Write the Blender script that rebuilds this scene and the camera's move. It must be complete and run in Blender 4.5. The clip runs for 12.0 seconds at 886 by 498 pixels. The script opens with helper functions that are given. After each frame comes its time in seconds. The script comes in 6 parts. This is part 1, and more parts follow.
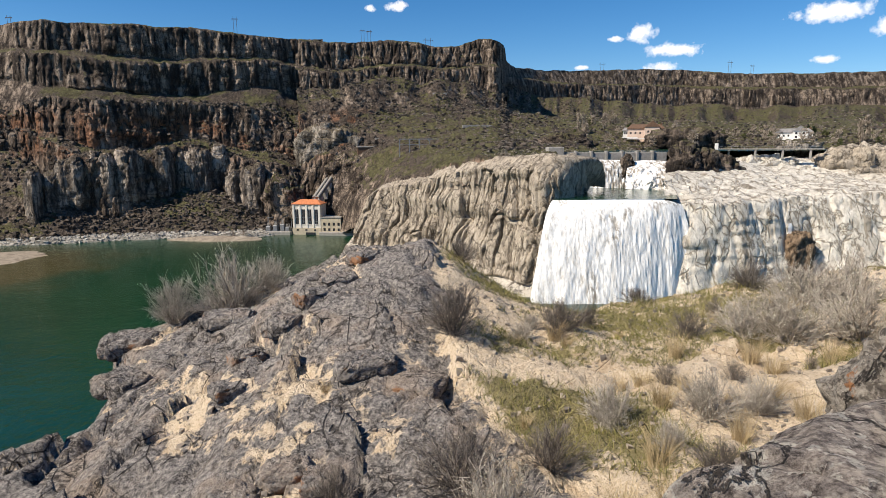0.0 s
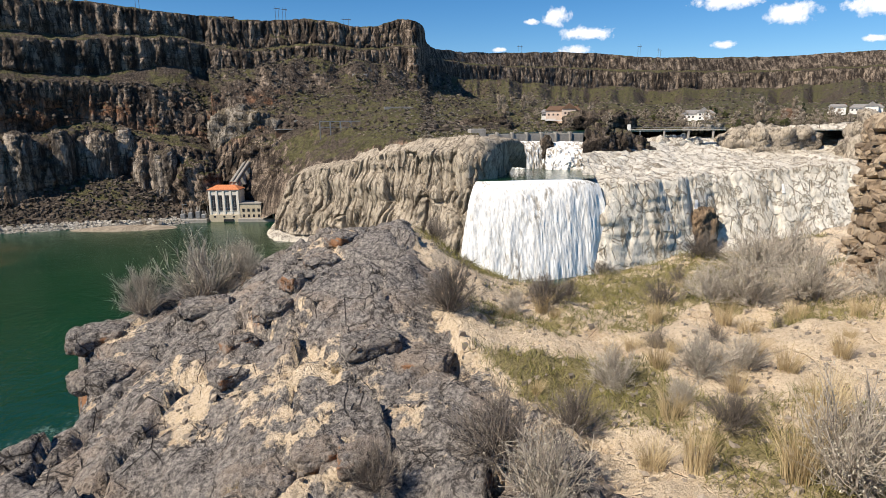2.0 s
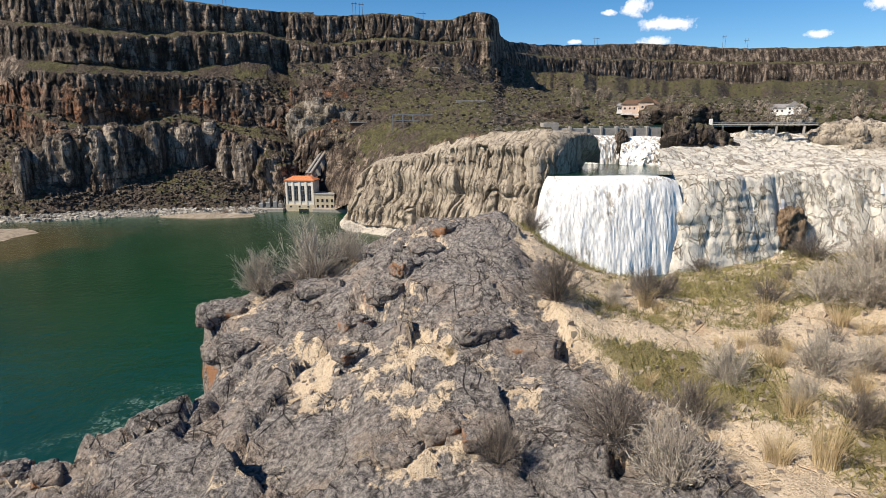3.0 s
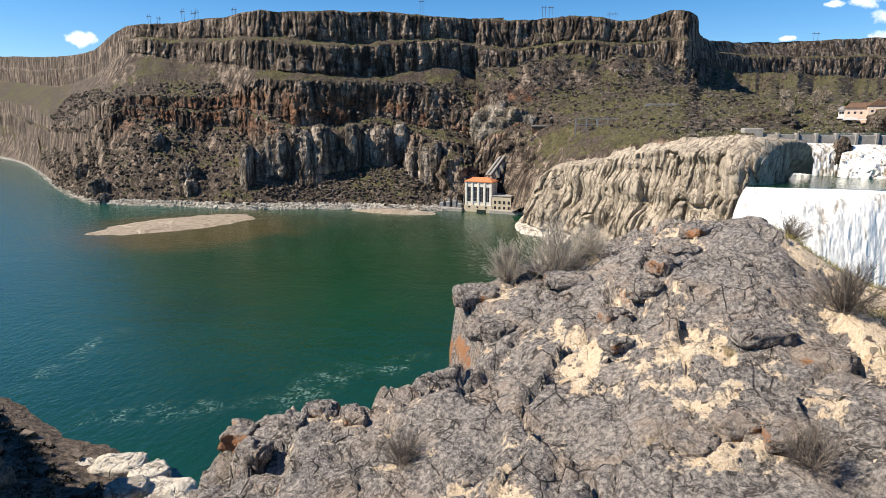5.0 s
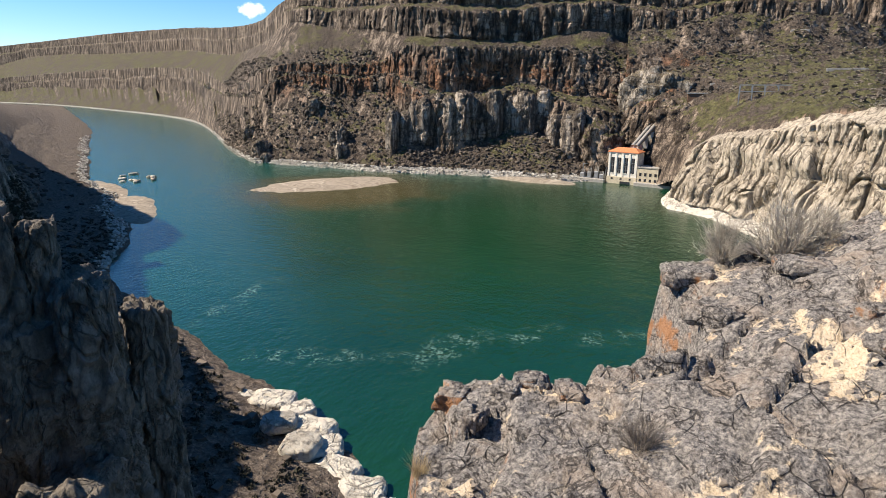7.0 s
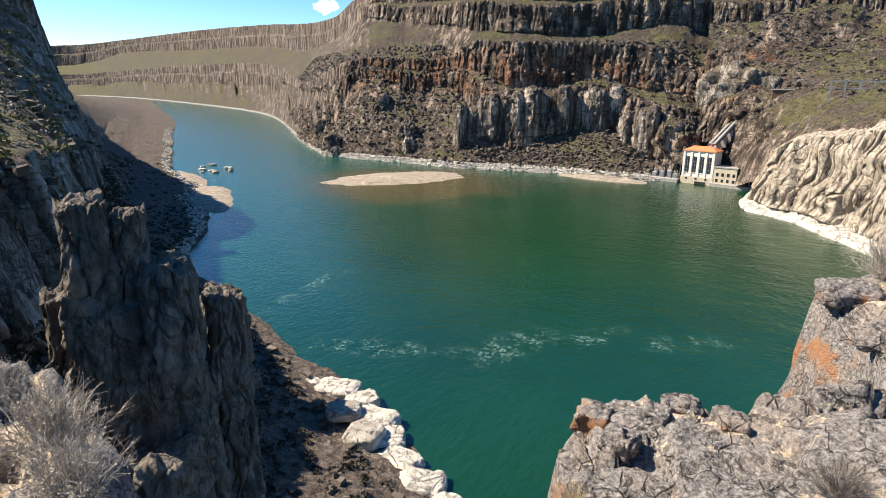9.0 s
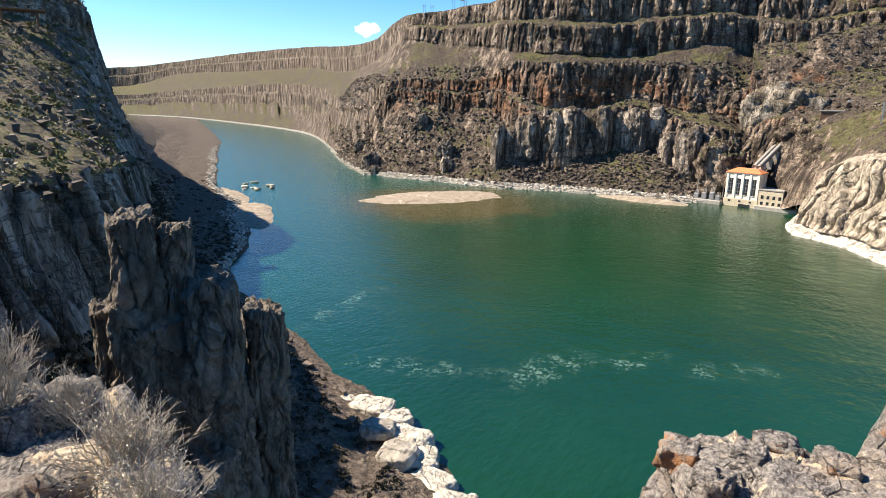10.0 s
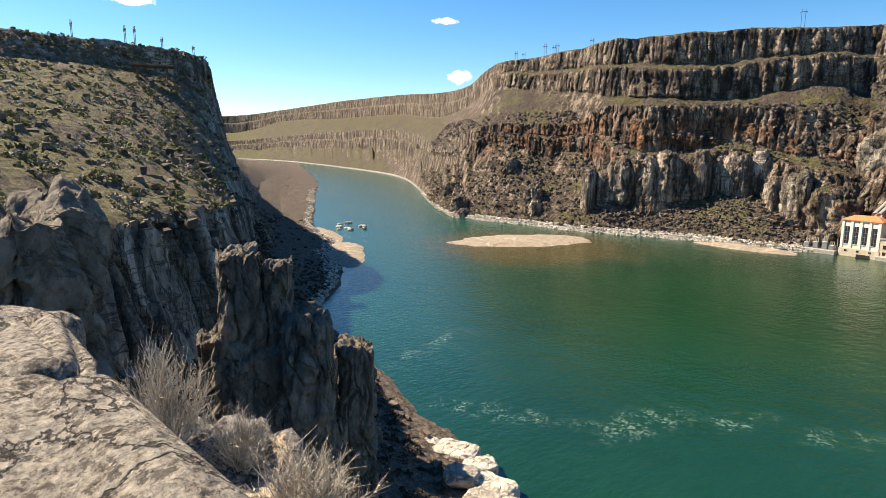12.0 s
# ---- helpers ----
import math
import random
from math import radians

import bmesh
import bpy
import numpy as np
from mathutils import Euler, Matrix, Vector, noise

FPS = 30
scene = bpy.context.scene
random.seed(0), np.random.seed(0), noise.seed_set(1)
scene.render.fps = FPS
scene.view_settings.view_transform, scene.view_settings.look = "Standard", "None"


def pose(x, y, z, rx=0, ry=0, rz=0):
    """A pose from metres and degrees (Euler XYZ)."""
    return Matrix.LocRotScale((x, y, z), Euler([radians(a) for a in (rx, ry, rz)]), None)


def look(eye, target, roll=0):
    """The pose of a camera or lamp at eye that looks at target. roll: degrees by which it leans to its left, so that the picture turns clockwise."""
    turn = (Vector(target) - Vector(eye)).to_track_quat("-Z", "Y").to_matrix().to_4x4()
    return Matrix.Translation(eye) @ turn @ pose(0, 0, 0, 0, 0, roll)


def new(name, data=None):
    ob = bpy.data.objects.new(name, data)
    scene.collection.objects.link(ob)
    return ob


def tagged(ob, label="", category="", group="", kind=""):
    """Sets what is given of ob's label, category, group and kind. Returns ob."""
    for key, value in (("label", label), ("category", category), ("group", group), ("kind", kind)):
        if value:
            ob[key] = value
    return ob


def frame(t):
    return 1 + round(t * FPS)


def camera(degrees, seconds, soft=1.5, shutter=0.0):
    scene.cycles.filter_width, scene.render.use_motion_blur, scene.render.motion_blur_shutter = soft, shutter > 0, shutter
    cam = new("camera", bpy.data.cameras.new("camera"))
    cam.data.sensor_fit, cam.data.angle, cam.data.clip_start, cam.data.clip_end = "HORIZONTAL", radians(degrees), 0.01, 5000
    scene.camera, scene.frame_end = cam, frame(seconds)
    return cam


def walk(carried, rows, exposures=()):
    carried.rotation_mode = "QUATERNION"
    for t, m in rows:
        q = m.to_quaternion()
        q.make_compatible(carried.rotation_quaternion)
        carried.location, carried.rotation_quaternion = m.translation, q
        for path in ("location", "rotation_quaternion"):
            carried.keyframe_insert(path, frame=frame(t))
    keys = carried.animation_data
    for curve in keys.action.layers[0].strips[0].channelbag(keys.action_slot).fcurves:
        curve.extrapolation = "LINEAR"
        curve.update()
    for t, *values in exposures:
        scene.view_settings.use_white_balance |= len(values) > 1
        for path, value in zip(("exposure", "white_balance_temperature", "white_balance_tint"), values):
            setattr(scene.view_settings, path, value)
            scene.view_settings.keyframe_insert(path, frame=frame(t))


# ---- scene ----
cam = camera(73.7, 12.0, 0.6)
PATH = [
    (0, (3.507, 0.919, 76.352), (3.503, 2.886, 75.99), -0.3),
    (0.5, (3.301, 0.919, 76.357), (3.434, 2.88, 75.987), -0.3),
    (1, (3.052, 0.879, 76.349), (3.3, 2.826, 75.964), -0.4),
    (1.5, (2.828, 0.865, 76.332), (3.112, 2.803, 75.929), -0.4),
    (2, (2.613, 0.847, 76.327), (2.862, 2.786, 75.906), -0.5),
    (2.5, (2.366, 0.742, 76.325), (2.524, 2.689, 75.893), -0.5),
    (3, (2.054, 0.608, 76.334), (2.076, 2.559, 75.894), -0.3),
    (3.5, (1.703, 0.468, 76.314), (1.554, 2.412, 75.869), -0.2),
    (3.7, (1.58, 0.426, 76.301), (1.368, 2.364, 75.853), -0.2),
    (5.3, (0.68, -0.055, 76.26), (0.059, 1.799, 75.84), 0.1),
    (5.5, (0.558, -0.102, 76.264), (-0.114, 1.734, 75.845), 0.1),
    (6, (0.245, -0.151, 76.248), (-0.558, 1.624, 75.796), 0.1),
    (6.5, (-0.023, -0.153, 76.198), (-0.91, 1.569, 75.7), 0.2),
    (7, (-0.303, -0.126, 76.196), (-1.254, 1.551, 75.663), 0.2),
    (7.5, (-0.603, -0.125, 76.208), (-1.603, 1.516, 75.652), 0.2),
    (9.5, (-1.649, -0.266, 76.163), (-2.826, 1.263, 75.635), 0.3),
    (10, (-1.924, -0.279, 76.099), (-3.156, 1.22, 75.613), 0.4),
    (10.5, (-2.151, -0.36, 76.077), (-3.445, 1.097, 75.63), 0.4),
    (11, (-2.374, -0.44, 76.07), (-3.734, 0.97, 75.666), 0.3),
    (11.5, (-2.617, -0.499, 76.036), (-4.031, 0.866, 75.665), 0.3),
    (12, (-2.818, -0.546, 76.015), (-4.281, 0.774, 75.668), 0.2),
]
walk(cam, [(t, look(e, g, r)) for t, e, g, r in PATH], [(0, 0.24, 6400, 10), (2.5, 0.24, 6500, 10), (4.2, 0.45, 6450, 10), (5.5, 0.62, 6500, 10), (7.5, 0.72, 6550, 10), (9.5, 1.05, 6600, 10), (10.5, 1.10, 7050, 10), (12, 1.03, 7400, 10)])

# ---- world, sun, exposure ----
SKY = 0.10
SUN_AZ, SUN_EL = radians(247), radians(45)
TO_SUN = Vector((math.sin(SUN_AZ) * math.cos(SUN_EL), math.cos(SUN_AZ) * math.cos(SUN_EL), math.sin(SUN_EL)))


def build_world():
    w = bpy.data.worlds.new("sky")
    scene.world = w
    w.use_nodes = True
    nt = w.node_tree
    nt.nodes.clear()
    out = nt.nodes.new("ShaderNodeOutputWorld")
    bg = nt.nodes.new("ShaderNodeBackground")
    bg.inputs["Strength"].default_value = SKY
    sky = nt.nodes.new("ShaderNodeTexSky")
    sky.sky_type = "NISHITA"
    sky.sun_disc = False
    sky.sun_elevation, sky.sun_rotation = SUN_EL, SUN_AZ
    sky.altitude, sky.air_density, sky.dust_density, sky.ozone_density = 1500, 1.0, 0.5, 4.0
    # small fair-weather clouds: bearing and height in degrees, half width and half height
    clouds = [(17.7, 9.05, 1.3, 0.9), (20.4, 7.6, 2.6, 0.6), (-4.1, 11.9, 1.1, 0.45), (-6.7, 11.7, 0.5, 0.35), (32.1, 9.6, 2.9, 0.8), (31.8, 6.1, 1.1, 0.35),
              (19.4, 6.2, 1.5, 0.5), (12.7, 6.4, 0.8, 0.25), (42.6, 8.3, 3.0, 0.9), (42.3, 5.9, 0.9, 0.3), (-46.4, 6.2, 1.2, 0.6), (-47.7, 11.1, 1.2, 0.3), (-74.8, 11.4, 2.0, 0.35), (36.5, 8.2, 2.2, 0.9), (15.5, 8.7, 0.8, 0.3)]
    co = nt.nodes.new("ShaderNodeTexCoord")
    puff = nt.nodes.new("ShaderNodeTexNoise")
    puff.inputs["Scale"].default_value, puff.inputs["Detail"].default_value, puff.inputs["Roughness"].default_value = 70.0, 7.0, 0.6
    nt.links.new(co.outputs["Generated"], puff.inputs["Vector"])
    wob = nt.nodes.new("ShaderNodeMath")
    wob.operation, wob.inputs[1].default_value = "MULTIPLY_ADD", 1.9
    wob.inputs[2].default_value = -0.95
    nt.links.new(puff.outputs["Fac"], wob.inputs[0])
    total = None
    for az, el, a, b in clouds:
        az, el = radians(az), radians(el)
        sub = nt.nodes.new("ShaderNodeVectorMath")
        sub.operation = "SUBTRACT"
        sub.inputs[1].default_value = (math.sin(az) * math.cos(el), math.cos(az) * math.cos(el), math.sin(el))
        nt.links.new(co.outputs["Generated"], sub.inputs[0])
        mul = nt.nodes.new("ShaderNodeVectorMath")
        mul.operation = "MULTIPLY"
        mul.inputs[1].default_value = (1 / radians(a), 1 / radians(a), 1 / radians(b))
        nt.links.new(sub.outputs[0], mul.inputs[0])
        far = nt.nodes.new("ShaderNodeVectorMath")
        far.operation = "LENGTH"
        nt.links.new(mul.outputs[0], far.inputs[0])
        add = nt.nodes.new("ShaderNodeMath")
        nt.links.new(far.outputs["Value"], add.inputs[0])
        nt.links.new(wob.outputs[0], add.inputs[1])
        soft = nt.nodes.new("ShaderNodeMapRange")
        soft.inputs["From Min"].default_value, soft.inputs["From Max"].default_value = 1.0, 0.45
        nt.links.new(add.outputs[0], soft.inputs["Value"])
        if total is None:
            total = soft.outputs[0]
        else:
            mx = nt.nodes.new("ShaderNodeMath")
            mx.operation = "MAXIMUM"
            nt.links.new(total, mx.inputs[0])
            nt.links.new(soft.outputs[0], mx.inputs[1])
            total = mx.outputs[0]
    mix = nt.nodes.new("ShaderNodeMix")
    mix.data_type = "RGBA"
    mix.inputs[7].default_value = (0.95 / SKY, 0.96 / SKY, 1.0 / SKY, 1)
    nt.links.new(total, mix.inputs[0])
    rich = nt.nodes.new("ShaderNodeHueSaturation")
    rich.inputs["Saturation"].default_value = 1.3
    nt.links.new(sky.outputs[0], rich.inputs["Color"])
    nt.links.new(rich.outputs[0], mix.inputs[6])
    nt.links.new(mix.outputs[2], bg.inputs["Color"])
    nt.links.new(bg.outputs[0], out.inputs["Surface"])


build_world()
sun = new("sun", bpy.data.lights.new("sun", "SUN"))
sun.data.energy, sun.data.angle, sun.data.color = 5.9, radians(0.53), (1.0, 0.89, 0.74)
sun.matrix_world = look(TO_SUN * 900, (0, 0, 0))

# ---- materials ----


class Nodes:
    """A small builder of node materials."""

    def __init__(self, name):
        self.mat = bpy.data.materials.new(name)
        self.mat.use_nodes = True
        self.nt = self.mat.node_tree
        self.bsdf = self.nt.nodes["Principled BSDF"]
        self.pos = self.nt.nodes.new("ShaderNodeNewGeometry")

    def put(self, kind, **sets):
        n = self.nt.nodes.new(kind)
        for k, v in sets.items():
            if k in n.inputs:
                n.inputs[k].default_value = v
        return n

    def link(self, a, b):
        self.nt.links.new(a, b)

    def coords(self, scale=(1, 1, 1)):
        m = self.put("ShaderNodeMapping")
        m.inputs["Scale"].default_value = scale
        self.link(self.pos.outputs["Position"], m.inputs["Vector"])
        return m.outputs[0]

    def noise(self, size, detail=6, scale=(1, 1, 1), rough=0.6, distort=0.0):
        n = self.put("ShaderNodeTexNoise", Scale=1.0 / size, Detail=detail, Roughness=rough, Distortion=distort)
        self.link(self.coords(scale), n.inputs["Vector"])
        return n.outputs["Fac"]

    def cells(self, size, feature="F1", scale=(1, 1, 1)):
        n = self.put("ShaderNodeTexVoronoi", Scale=1.0 / size)
        n.feature = feature
        self.link(self.coords(scale), n.inputs["Vector"])
        return n.outputs["Distance"]

    def ramp(self, fac, stops):
        r = self.put("ShaderNodeValToRGB")
        e = r.color_ramp.elements
        while len(e) < len(stops):
            e.new(0.5)
        for el, (p, c) in zip(e, stops):
            el.position = p
            el.color = (*c, 1) if len(c) == 3 else c
        self.link(fac, r.inputs[0])
        return r.outputs[0]

    def step(self, fac, a, b):
        m = self.put("ShaderNodeMapRange")
        m.interpolation_type = "SMOOTHSTEP"
        m.inputs["From Min"].default_value, m.inputs["From Max"].default_value = a, b
        self.link(fac, m.inputs["Value"])
        return m.outputs[0]

    def mix(self, fac, a, b, blend="MIX"):
        m = self.nt.nodes.new("ShaderNodeMix")
        m.data_type, m.blend_type = "RGBA", blend
        for s, v in ((0, fac), (6, a), (7, b)):
            if isinstance(v, (int, float)):
                m.inputs[s].default_value = v
            elif isinstance(v, tuple):
                m.inputs[s].default_value = (*v, 1)
            else:
                self.link(v, m.inputs[s])
        return m.outputs[2]

    def math(self, op, a, b=0.0):
        m = self.nt.nodes.new("ShaderNodeMath")
        m.operation = op
        for i, v in enumerate((a, b)):
            if isinstance(v, (int, float)):
                m.inputs[i].default_value = v
            else:
                self.link(v, m.inputs[i])
        return m.outputs[0]

    def axis(self, which, source="Position"):
        s = self.put("ShaderNodeSeparateXYZ")
        self.link(self.pos.outputs[source], s.inputs[0])
        return s.outputs[which]

    def attr(self, name):
        a = self.nt.nodes.new("ShaderNodeAttribute")
        a.attribute_name = name
        return a.outputs["Fac"]

    def random(self):
        return self.nt.nodes.new("ShaderNodeObjectInfo").outputs["Random"]

    def island(self):
        return self.pos.outputs["Random Per Island"]

    def finish(self, color, rough=0.9, bump=None, depth=0.1, spec=0.3, strength=1.0):
        b = self.bsdf
        if isinstance(color, tuple):
            b.inputs["Base Color"].default_value = (*color, 1)
        else:
            self.link(color, b.inputs["Base Color"])
        if isinstance(rough, float):
            b.inputs["Roughness"].default_value = rough
        else:
            self.link(rough, b.inputs["Roughness"])
        b.inputs["Specular IOR Level"].default_value = spec
        if bump is not None:
            n = self.put("ShaderNodeBump", Strength=strength, Distance=depth)
            self.link(bump, n.inputs["Height"])
            self.link(n.outputs[0], b.inputs["Normal"])
        return self.mat


def basalt_material(name, dark, mid, light, rust=True, loose=1.0, green_share=0.5, green_above=0.0):
    """Weathered canyon basalt: columns, rusty bands, talus and thin green on flatter ground."""
    m = Nodes(name)
    big = m.noise(38, 5)
    fine = m.noise(2.6, 9, (1, 1, 0.45), 0.68)
    streak = m.noise(7, 6, (1, 1, 0.16), 0.62)
    base = m.ramp(fine, [(0.32, dark), (0.52, mid), (0.74, light)])
    base = m.mix(m.step(streak, 0.42, 0.66), base, light)
    base = m.mix(m.step(streak, 0.58, 0.36), base, dark)
    joint = m.math("ABSOLUTE", m.math("SUBTRACT", m.noise(6.5, 6, (1, 1, 0.13), 0.66), 0.5))
    ledge = m.math("ABSOLUTE", m.math("SUBTRACT", m.noise(11, 6, (0.22, 0.22, 1), 0.66), 0.5))
    gaps = m.math("MAXIMUM", m.step(joint, 0.024, 0.006), m.math("MULTIPLY", m.step(ledge, 0.018, 0.004), 0.8))
    if rust:
        z = m.axis(2)
        band = m.math("MULTIPLY", m.step(z, 52, 78), m.step(z, 112, 92))
        band = m.math("MULTIPLY", band, m.step(big, 0.42, 0.54))
        band = m.math("MULTIPLY", m.math("MULTIPLY", band, m.step(streak, 0.36, 0.56)), m.step(m.axis(0), -560, -430))
        base = m.mix(m.math("MULTIPLY", band, 0.75), base, (0.25, 0.095, 0.035))
        pale = m.math("MULTIPLY", m.step(m.noise(60, 3), 0.56, 0.68), m.step(fine, 0.45, 0.6))
        base = m.mix(m.math("MULTIPLY", pale, 0.5), base, (0.30, 0.235, 0.165))
    base = m.mix(m.math("MULTIPLY", gaps, 0.8), base, (dark[0] * 0.55, dark[1] * 0.55, dark[2] * 0.55))
    up = m.axis(2, "Normal")
    flat = m.step(up, 0.52, 0.74)
    tone = lambda r, g, b: (r * loose, g * loose, b * loose)
    talus = m.ramp(m.noise(1.3, 8, rough=0.75), [(0.36, tone(0.036, 0.029, 0.024)), (0.52, tone(0.11, 0.086, 0.068)), (0.68, tone(0.21, 0.17, 0.135))])
    green = m.ramp(m.noise(2.4, 8, rough=0.75), [(0.38, (0.050, 0.048, 0.020)), (0.62, (0.15, 0.15, 0.050))])
    spots = m.noise(30, 6, rough=0.68)
    patch = m.math("MAXIMUM", m.math("MULTIPLY", m.step(spots, 0.34, 0.46), m.step(up, 0.87, 0.95)), m.math("MULTIPLY", m.step(spots, 0.47, 0.55), m.step(up, 0.58, 0.72)))
    base = m.mix(flat, base, m.mix(m.math("MULTIPLY", m.math("MULTIPLY", patch, m.step(m.axis(2), green_above, green_above + 8)), green_share), talus, green))
    pale_stones = m.ramp(m.noise(0.9, 6, rough=0.75), [(0.36, (0.09, 0.085, 0.075)), (0.52, (0.36, 0.34, 0.30)), (0.7, (0.56, 0.53, 0.47))])
    if rust:
        base = m.mix(m.step(m.math("ADD", m.axis(2), m.math("MULTIPLY", m.noise(4, 4), 4.0)), 6.2, 4.6), base, pale_stones)
    speck = m.noise(0.9, 5, (1, 1, 0.7), 0.8)
    base = m.mix(m.math("MULTIPLY", m.step(speck, 0.47, 0.36), 0.75), base, dark)
    base = m.mix(m.math("MULTIPLY", m.step(speck, 0.56, 0.68), 0.45), base, light)
    h = m.math("ADD", m.noise(1.6, 9, (1, 1, 0.6), 0.7), m.math("MULTIPLY", m.cells(2.2, scale=(1, 1, 0.35)), 0.6))
    h = m.math("SUBTRACT", h, m.math("MULTIPLY", gaps, 0.5))
    return m.finish(base, 0.92, h, 1.4, 0.2)


def tan_rock_material(name, dark, mid, light, stain, size=1.0, veins=0.75):
    """Water-smoothed tan lava: soft streaks down the face, dark stains in hollows and pits."""
    m = Nodes(name)
    fine = m.noise(1.8 * size, 9, (1, 1, 0.6), 0.68)
    streak = m.noise(5 * size, 7, (1, 1, 0.10), 0.6, 0.4)
    big = m.noise(22 * size, 5)
    base = m.ramp(fine, [(0.30, dark), (0.50, mid), (0.72, light)])
    base = m.mix(m.math("MULTIPLY", m.step(streak, 0.54, 0.66), 0.7), base, stain)
    base = m.mix(m.math("MULTIPLY", m.step(big, 0.50, 0.66), 0.45), base, dark)
    base = m.mix(m.step(m.math("ADD", m.axis(2), m.math("MULTIPLY", m.noise(5, 4), 4.0)), 7.5, 5.0), base, (0.58, 0.53, 0.45))
    vein = m.math("ABSOLUTE", m.math("SUBTRACT", m.noise(9 * size, 6, (1, 1, 0.8), 0.62, 0.5), 0.5))
    crack = m.step(vein, 0.002, 0.020)
    base = m.mix(m.math("MULTIPLY", m.math("SUBTRACT", 1.0, crack), veins), base, stain)
    base = m.mix(m.math("MULTIPLY", m.step(m.noise(0.8 * size, 6, rough=0.8), 0.46, 0.34), 0.65), base, dark)
    split = m.math("MULTIPLY", m.step(m.cells(4.5 * size, "DISTANCE_TO_EDGE", (1, 1, 0.45)), 0.05, 0.012), m.step(m.noise(6 * size, 5), 0.46, 0.58))
    base = m.mix(m.math("MULTIPLY", split, veins), base, stain)
    h = m.math("ADD", m.noise(1.2 * size, 9, (1, 1, 0.6), 0.7), m.math("MULTIPLY", m.math("SUBTRACT", crack, split), 0.5))
    return m.finish(base, 0.85, h, 0.8 * size, 0.25)


BASALT = basalt_material("canyon_basalt", (0.042, 0.032, 0.026), (0.155, 0.118, 0.091), (0.34, 0.27, 0.208), loose=0.8, green_share=0.7)
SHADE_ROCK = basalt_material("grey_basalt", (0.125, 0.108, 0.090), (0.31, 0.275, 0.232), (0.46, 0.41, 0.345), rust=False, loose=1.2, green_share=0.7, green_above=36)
DARK_ROCK = basalt_material("dark_lava", (0.030, 0.024, 0.020), (0.10, 0.078, 0.062), (0.22, 0.175, 0.14), rust=False)
BUTTRESS = basalt_material("buttress_basalt", (0.085, 0.070, 0.058), (0.28, 0.235, 0.19), (0.48, 0.41, 0.335), rust=False, loose=1.2, green_share=0.3)
TAN_ROCK = tan_rock_material("tan_lava", (0.19, 0.16, 0.122), (0.39, 0.335, 0.262), (0.54, 0.475, 0.385), (0.11, 0.088, 0.066))
GREY_STONE = basalt_material("grey_lava", (0.075, 0.064, 0.052), (0.235, 0.205, 0.168), (0.40, 0.355, 0.295), rust=False, loose=1.7, green_share=0.3)
TOWER_STONE = tan_rock_material("brown_grey_lava", (0.074, 0.062, 0.050), (0.20, 0.173, 0.143), (0.33, 0.29, 0.24), (0.042, 0.035, 0.028), 1.0, 0.2)
WATERLINE_ROCK = tan_rock_material("waterline_lava", (0.17, 0.15, 0.122), (0.34, 0.305, 0.255), (0.50, 0.455, 0.39), (0.12, 0.10, 0.08), 1.0, 0.3)
WET_ROCK = tan_rock_material("wet_brown_rock", (0.09, 0.06, 0.038), (0.20, 0.14, 0.09), (0.33, 0.25, 0.17), (0.05, 0.035, 0.025))
PALE_ROCK = tan_rock_material("bleached_lava", (0.47, 0.42, 0.34), (0.67, 0.62, 0.53), (0.78, 0.74, 0.66), (0.26, 0.21, 0.15), 1.5)


